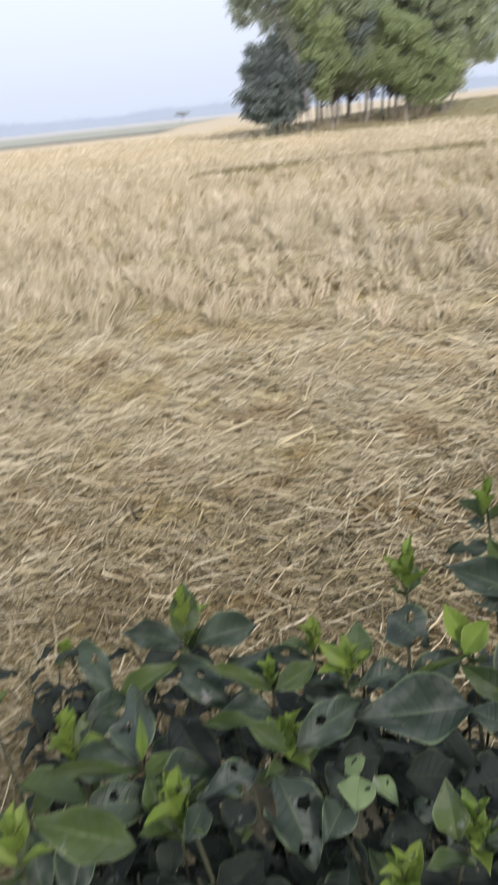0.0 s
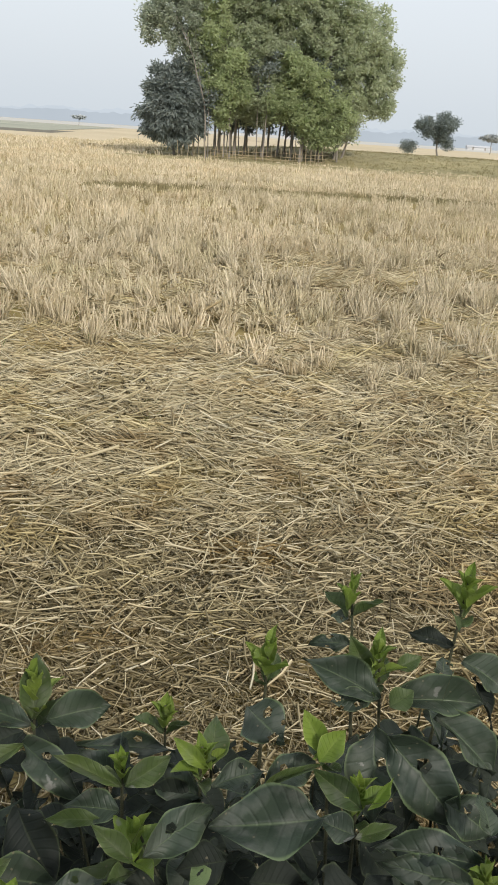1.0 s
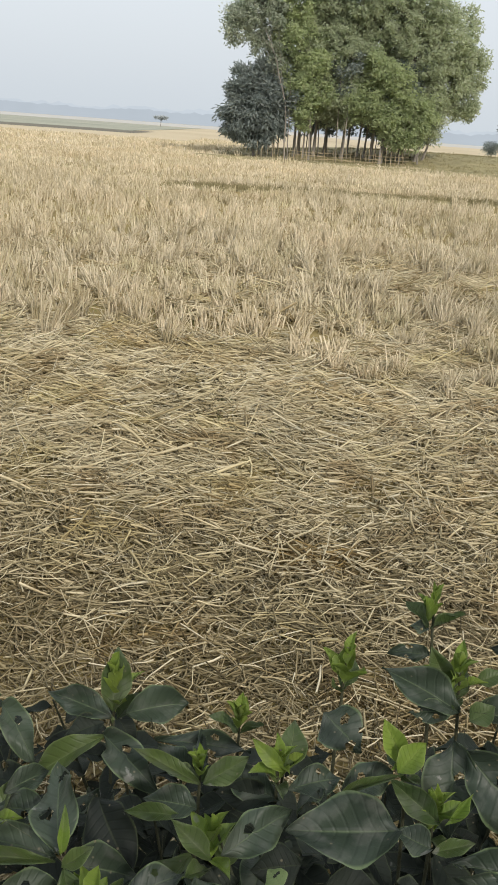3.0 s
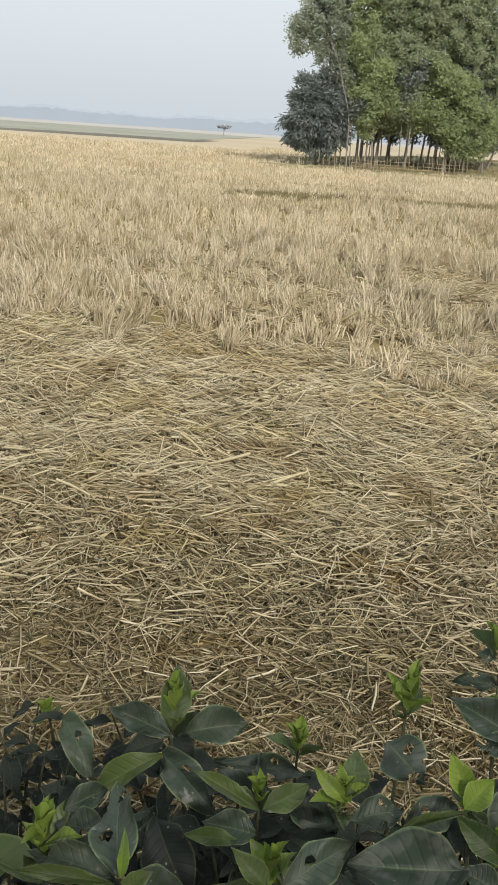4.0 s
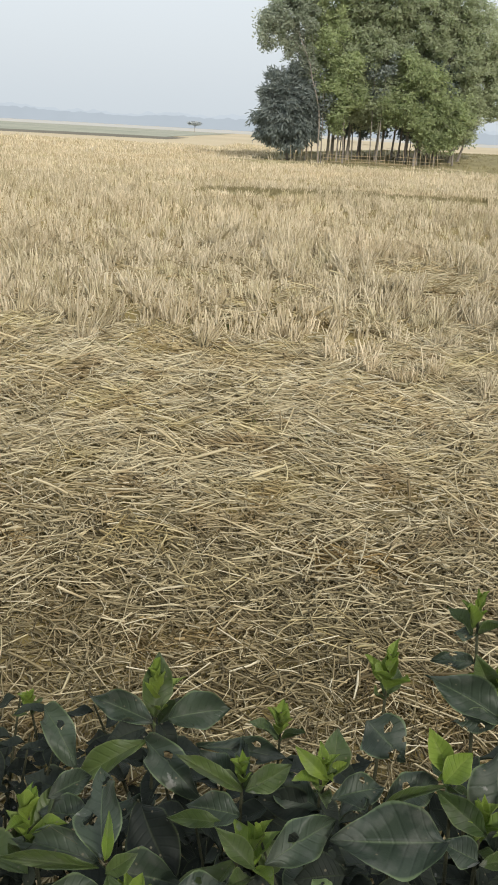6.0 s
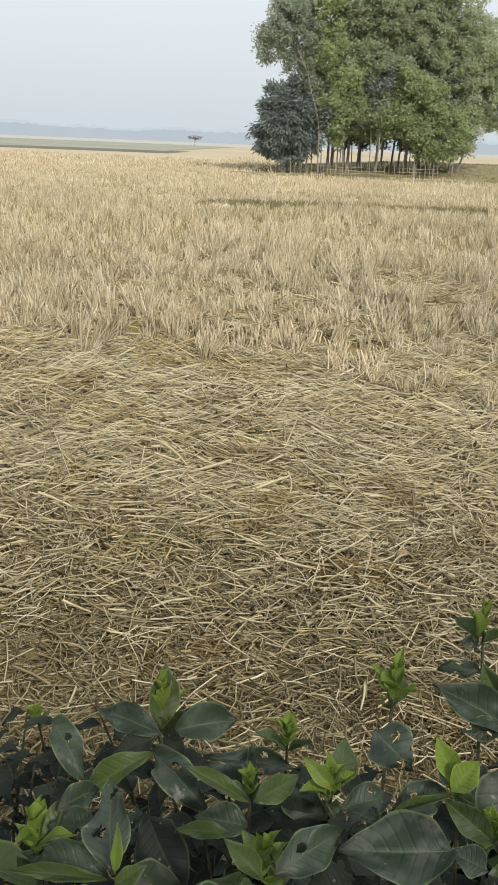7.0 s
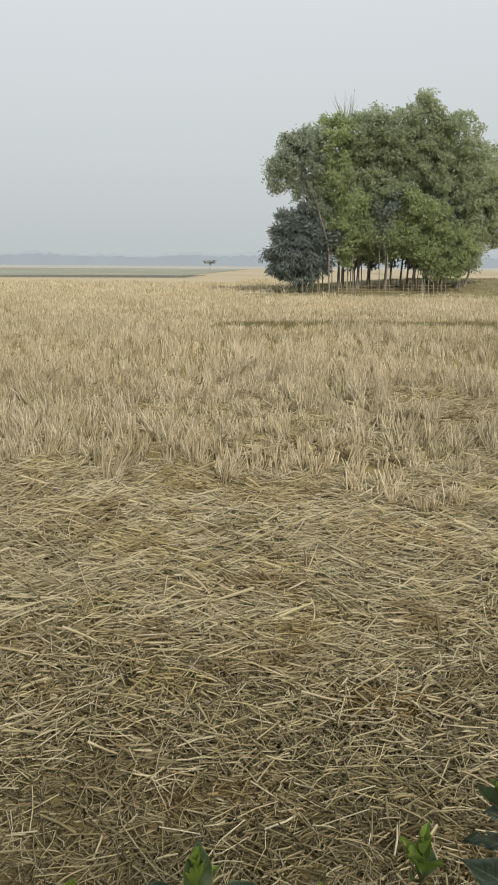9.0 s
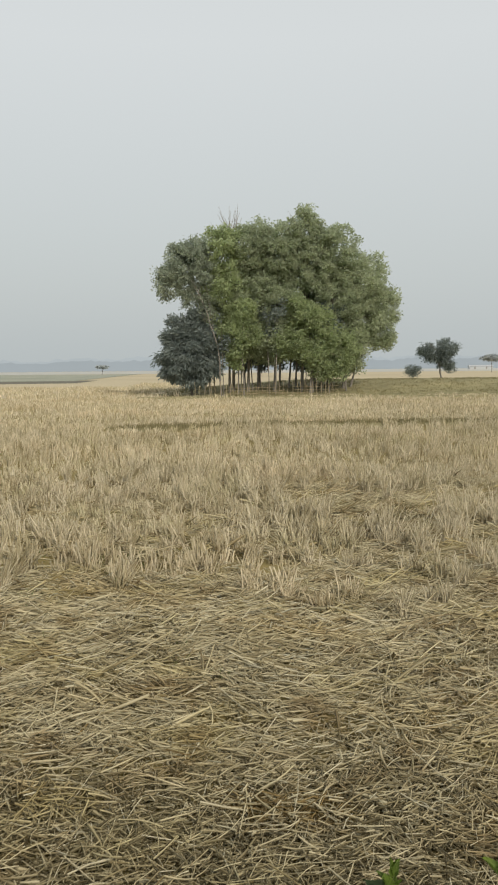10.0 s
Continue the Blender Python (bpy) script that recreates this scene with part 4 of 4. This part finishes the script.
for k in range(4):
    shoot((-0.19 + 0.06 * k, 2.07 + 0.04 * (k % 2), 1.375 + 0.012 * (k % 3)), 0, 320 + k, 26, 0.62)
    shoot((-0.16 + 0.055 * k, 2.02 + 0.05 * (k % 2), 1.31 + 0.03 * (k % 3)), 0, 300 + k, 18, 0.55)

P_a = shoot((0.105, 2.027, 1.522), 1.25, 97, 8)
P_b = shoot((0.242, 1.843, 1.523), 0.55, 98, 8)
P_c = shoot((0.341, 1.83, 1.552), 0.7, 99, 8)
P_d = shoot((0.296, 2.12, 1.387), 0.7, 100, 8)
P_e = shoot((0.445, 2.04, 1.57), 1, 101, 8)
P_f = shoot((0.494, 1.812, 1.566), 0.45, 102, 8)
P_g = shoot((0.57, 2.078, 1.644), 0.75, 103, 8)
P_h = shoot((0.756, 2.091, 1.657), 1, 104, 8)
P_i = shoot((0.601, 2.002, 1.592), 1, 105, 8)
P_j = shoot((-0.114, 2.1, 1.397), 0.5, 106, 8)
P_k = shoot((-0.006, 1.743, 1.54), 1, 107, 8)
P_l = shoot((0.264, 1.741, 1.521), 0.95, 108, 8)
P_m = shoot((0.54, 1.812, 1.508), 0.8, 109, 8)
P_n = shoot((0.143, 1.635, 1.532), 1, 110, 8)
P_o = shoot((0.377, 1.58, 1.473), 1, 111, 8)
P_p = shoot((0.456, 1.6, 1.514), 0.95, 112, 8)
P_q = shoot((-0.043, 1.62, 1.503), 1, 113, 8)
P_r = shoot((0.676, 1.708, 1.482), 0.9, 114, 8)
leaf_between(P_n, (0.1, 1.665, 1.529), (0.069, 1.787, 1.55), 0.056, 1)
leaf_between(P_a, (0.107, 1.97, 1.462), (0.007, 2.005, 1.478), 0.043, 0)
leaf_between(P_a, (0.127, 1.984, 1.46), (0.215, 2.013, 1.461), 0.056, 0)
leaf_between(P_a, (0.103, 2.008, 1.442), (0.101, 2.064, 1.515), 0.048, 2)
leaf_between(P_a, (0.1, 1.956, 1.463), (0.047, 1.929, 1.462), 0.037, 3)
leaf_between(P_a, (0.104, 1.927, 1.465), (0.008, 1.883, 1.427), 0.035, 2)
leaf_between(P_a, (0.103, 1.934, 1.464), (0.178, 1.856, 1.451), 0.051, 0)
leaf_between(P_b, (0.175, 1.931, 1.459), (0.31, 1.938, 1.451), 0.038, 0)
leaf_between(P_b, (0.243, 1.817, 1.494), (0.157, 1.841, 1.521), 0.023, 2)
leaf_between(P_b, (0.247, 1.817, 1.494), (0.302, 1.847, 1.515), 0.033, 2)
leaf_between(P_b, (0.242, 1.859, 1.465), (0.183, 1.905, 1.473), 0.039, 0)
leaf_between(P_b, (0.244, 1.859, 1.465), (0.239, 1.944, 1.476), 0.020, 0)
leaf_between(P_l, (0.242, 1.788, 1.482), (0.175, 1.798, 1.487), 0.042, 0)
leaf_between(P_l, (0.223, 1.776, 1.481), (0.155, 1.776, 1.486), 0.021, 2)
leaf_between(P_a, (-0.049, 1.973, 1.473), (0.01, 1.899, 1.456), 0.044, 0)
leaf_between(P_k, (0.066, 1.762, 1.49), (0.001, 1.763, 1.496), 0.045, 0)
leaf_between(P_k, (0.009, 1.78, 1.497), (0.053, 1.82, 1.497), 0.032, 0)
leaf_between(P_n, (0.094, 1.678, 1.504), (-0.021, 1.678, 1.511), 0.017, 2)
leaf_between(P_n, (0.086, 1.712, 1.473), (-0.021, 1.729, 1.487), 0.047, 1)
leaf_between(P_n, (0.106, 1.653, 1.542), (0.106, 1.679, 1.581), 0.012, 4)
leaf_between(P_n, (0.103, 1.665, 1.512), (0.137, 1.678, 1.53), 0.021, 2)
leaf_between(P_n, (0.098, 1.702, 1.476), (0.182, 1.695, 1.468), 0.054, 0)
leaf_between(P_n, (0.106, 1.665, 1.512), (0.129, 1.627, 1.455), 0.034, 2)
leaf_between(P_n, (0.167, 1.62, 1.51), (0.237, 1.671, 1.516), 0.039, 0)
leaf_between(P_q, (0.036, 1.648, 1.485), (0.11, 1.658, 1.482), 0.052, 0)
leaf_between(P_n, (0.105, 1.578, 1.495), (0.004, 1.586, 1.533), 0.054, 2)
leaf_between(P_n, (0.152, 1.598, 1.482), (0.173, 1.645, 1.493), 0.030, 0)
leaf_between(P_l, (0.248, 1.704, 1.466), (0.289, 1.625, 1.413), 0.072, 1)
leaf_between(P_l, (0.217, 1.703, 1.459), (0.236, 1.632, 1.44), 0.046, 5)
leaf_between(P_l, (0.263, 1.687, 1.509), (0.215, 1.707, 1.544), 0.024, 2)
leaf_between(P_l, (0.273, 1.685, 1.522), (0.356, 1.731, 1.547), 0.048, 0)
leaf_between(P_b, (0.116, 1.812, 1.467), (0.167, 1.741, 1.427), 0.068, 3)
leaf_between(P_c, (0.349, 1.832, 1.51), (0.362, 1.868, 1.559), 0.036, 2)
leaf_between(P_c, (0.347, 1.813, 1.525), (0.306, 1.836, 1.554), 0.021, 4)
leaf_between(P_c, (0.347, 1.838, 1.456), (0.274, 1.882, 1.464), 0.050, 0)
leaf_between(P_c, (0.344, 1.839, 1.448), (0.262, 1.854, 1.454), 0.042, 3)
leaf_between(P_c, (0.354, 1.805, 1.503), (0.42, 1.825, 1.515), 0.044, 0)
leaf_between(P_f, (0.476, 1.723, 1.532), (0.349, 1.727, 1.521), 0.079, 0)
leaf_between(P_f, (0.417, 1.803, 1.509), (0.489, 1.83, 1.525), 0.046, 0)
leaf_between(P_f, (0.414, 1.789, 1.52), (0.485, 1.798, 1.539), 0.014, 2)
leaf_between(P_e, (0.41, 1.95, 1.511), (0.451, 1.896, 1.5), 0.070, 1)
leaf_between(P_f, (0.491, 1.804, 1.553), (0.467, 1.839, 1.593), 0.030, 4)
leaf_between(P_f, (0.48, 1.791, 1.555), (0.514, 1.809, 1.583), 0.033, 4)
leaf_between(P_m, (0.543, 1.792, 1.476), (0.483, 1.829, 1.51), 0.035, 2)
leaf_between(P_m, (0.545, 1.78, 1.488), (0.578, 1.811, 1.509), 0.015, 4)
leaf_between(P_m, (0.525, 1.751, 1.479), (0.483, 1.767, 1.489), 0.038, 0)
leaf_between(P_m, (0.524, 1.747, 1.479), (0.574, 1.754, 1.486), 0.021, 2)
leaf_between(P_m, (0.527, 1.714, 1.433), (0.46, 1.7, 1.433), 0.068, 3)
leaf_between(P_m, (0.575, 1.737, 1.425), (0.528, 1.689, 1.411), 0.056, 3)
leaf_between(P_p, (0.43, 1.566, 1.499), (0.423, 1.598, 1.548), 0.035, 2)
leaf_between(P_p, (0.464, 1.598, 1.464), (0.559, 1.632, 1.463), 0.052, 0)
leaf_between(P_l, (0.343, 1.678, 1.486), (0.328, 1.697, 1.493), 0.028, 6)
leaf_between(P_l, (0.342, 1.671, 1.487), (0.334, 1.632, 1.479), 0.044, 6)
leaf_between(P_o, (0.359, 1.673, 1.485), (0.38, 1.642, 1.476), 0.024, 6)
leaf_between(P_p, (0.424, 1.635, 1.456), (0.398, 1.657, 1.462), 0.025, 0)
leaf_between(P_o, (0.323, 1.66, 1.451), (0.361, 1.641, 1.444), 0.043, 5)
leaf_between(P_l, (0.326, 1.669, 1.454), (0.299, 1.624, 1.447), 0.043, 0)
leaf_between(P_c, (0.4, 1.739, 1.424), (0.47, 1.733, 1.416), 0.062, 3)
leaf_between(P_c, (0.374, 1.761, 1.432), (0.315, 1.748, 1.43), 0.054, 3)
leaf_between(P_p, (0.412, 1.643, 1.43), (0.36, 1.63, 1.431), 0.050, 3)
leaf_between(P_n, (0.193, 1.643, 1.445), (0.211, 1.689, 1.455), 0.043, 3)
leaf_between(P_l, (0.297, 1.73, 1.431), (0.244, 1.711, 1.427), 0.046, 3)
leaf_between(P_c, (0.318, 1.804, 1.432), (0.377, 1.784, 1.417), 0.056, 3)
leaf_between(P_k, (0.028, 1.821, 1.456), (-0.04, 1.849, 1.465), 0.050, 3)
leaf_between(P_i, (0.598, 1.957, 1.517), (0.495, 2, 1.559), 0.057, 0)
leaf_between(P_i, (0.613, 1.955, 1.52), (0.749, 1.949, 1.515), 0.057, 0)
leaf_between(P_i, (0.678, 1.941, 1.503), (0.749, 1.883, 1.45), 0.058, 0)
leaf_between(P_m, (0.595, 1.891, 1.51), (0.679, 1.801, 1.44), 0.084, 0)
leaf_between(P_i, (0.587, 1.918, 1.502), (0.565, 1.827, 1.428), 0.079, 0)
leaf_between(P_h, (0.749, 1.999, 1.525), (0.774, 1.948, 1.473), 0.024, 3)
leaf_between(P_i, (0.702, 1.996, 1.523), (0.706, 2.018, 1.547), 0.037, 1)
leaf_between(P_h, (0.725, 2.039, 1.551), (0.663, 2.055, 1.568), 0.027, 3)
leaf_between(P_i, (0.588, 1.994, 1.532), (0.559, 2.016, 1.588), 0.033, 2)
leaf_between(P_i, (0.63, 2.003, 1.538), (0.67, 2.009, 1.554), 0.027, 2)
leaf_between(P_i, (0.587, 1.949, 1.523), (0.527, 1.949, 1.523), 0.035, 1)
leaf_between(P_i, (0.606, 1.932, 1.524), (0.639, 1.941, 1.545), 0.035, 2)
leaf_between(P_g, (0.572, 2.051, 1.547), (0.512, 2.055, 1.55), 0.028, 0)
leaf_between(P_g, (0.573, 2.085, 1.57), (0.546, 2.089, 1.575), 0.023, 0)
leaf_between(P_r, (0.703, 1.762, 1.463), (0.697, 1.803, 1.49), 0.039, 1)
leaf_between(P_r, (0.666, 1.833, 1.452), (0.724, 1.798, 1.426), 0.061, 0)
leaf_between(P_r, (0.677, 1.725, 1.457), (0.549, 1.741, 1.468), 0.059, 1)
leaf_between(P_r, (0.655, 1.683, 1.469), (0.551, 1.708, 1.482), 0.048, 0)
leaf_between(P_h, (0.736, 2.017, 1.542), (0.8, 1.984, 1.507), 0.057, 0)
leaf_between(P_i, (0.763, 1.911, 1.466), (0.736, 1.861, 1.423), 0.056, 3)
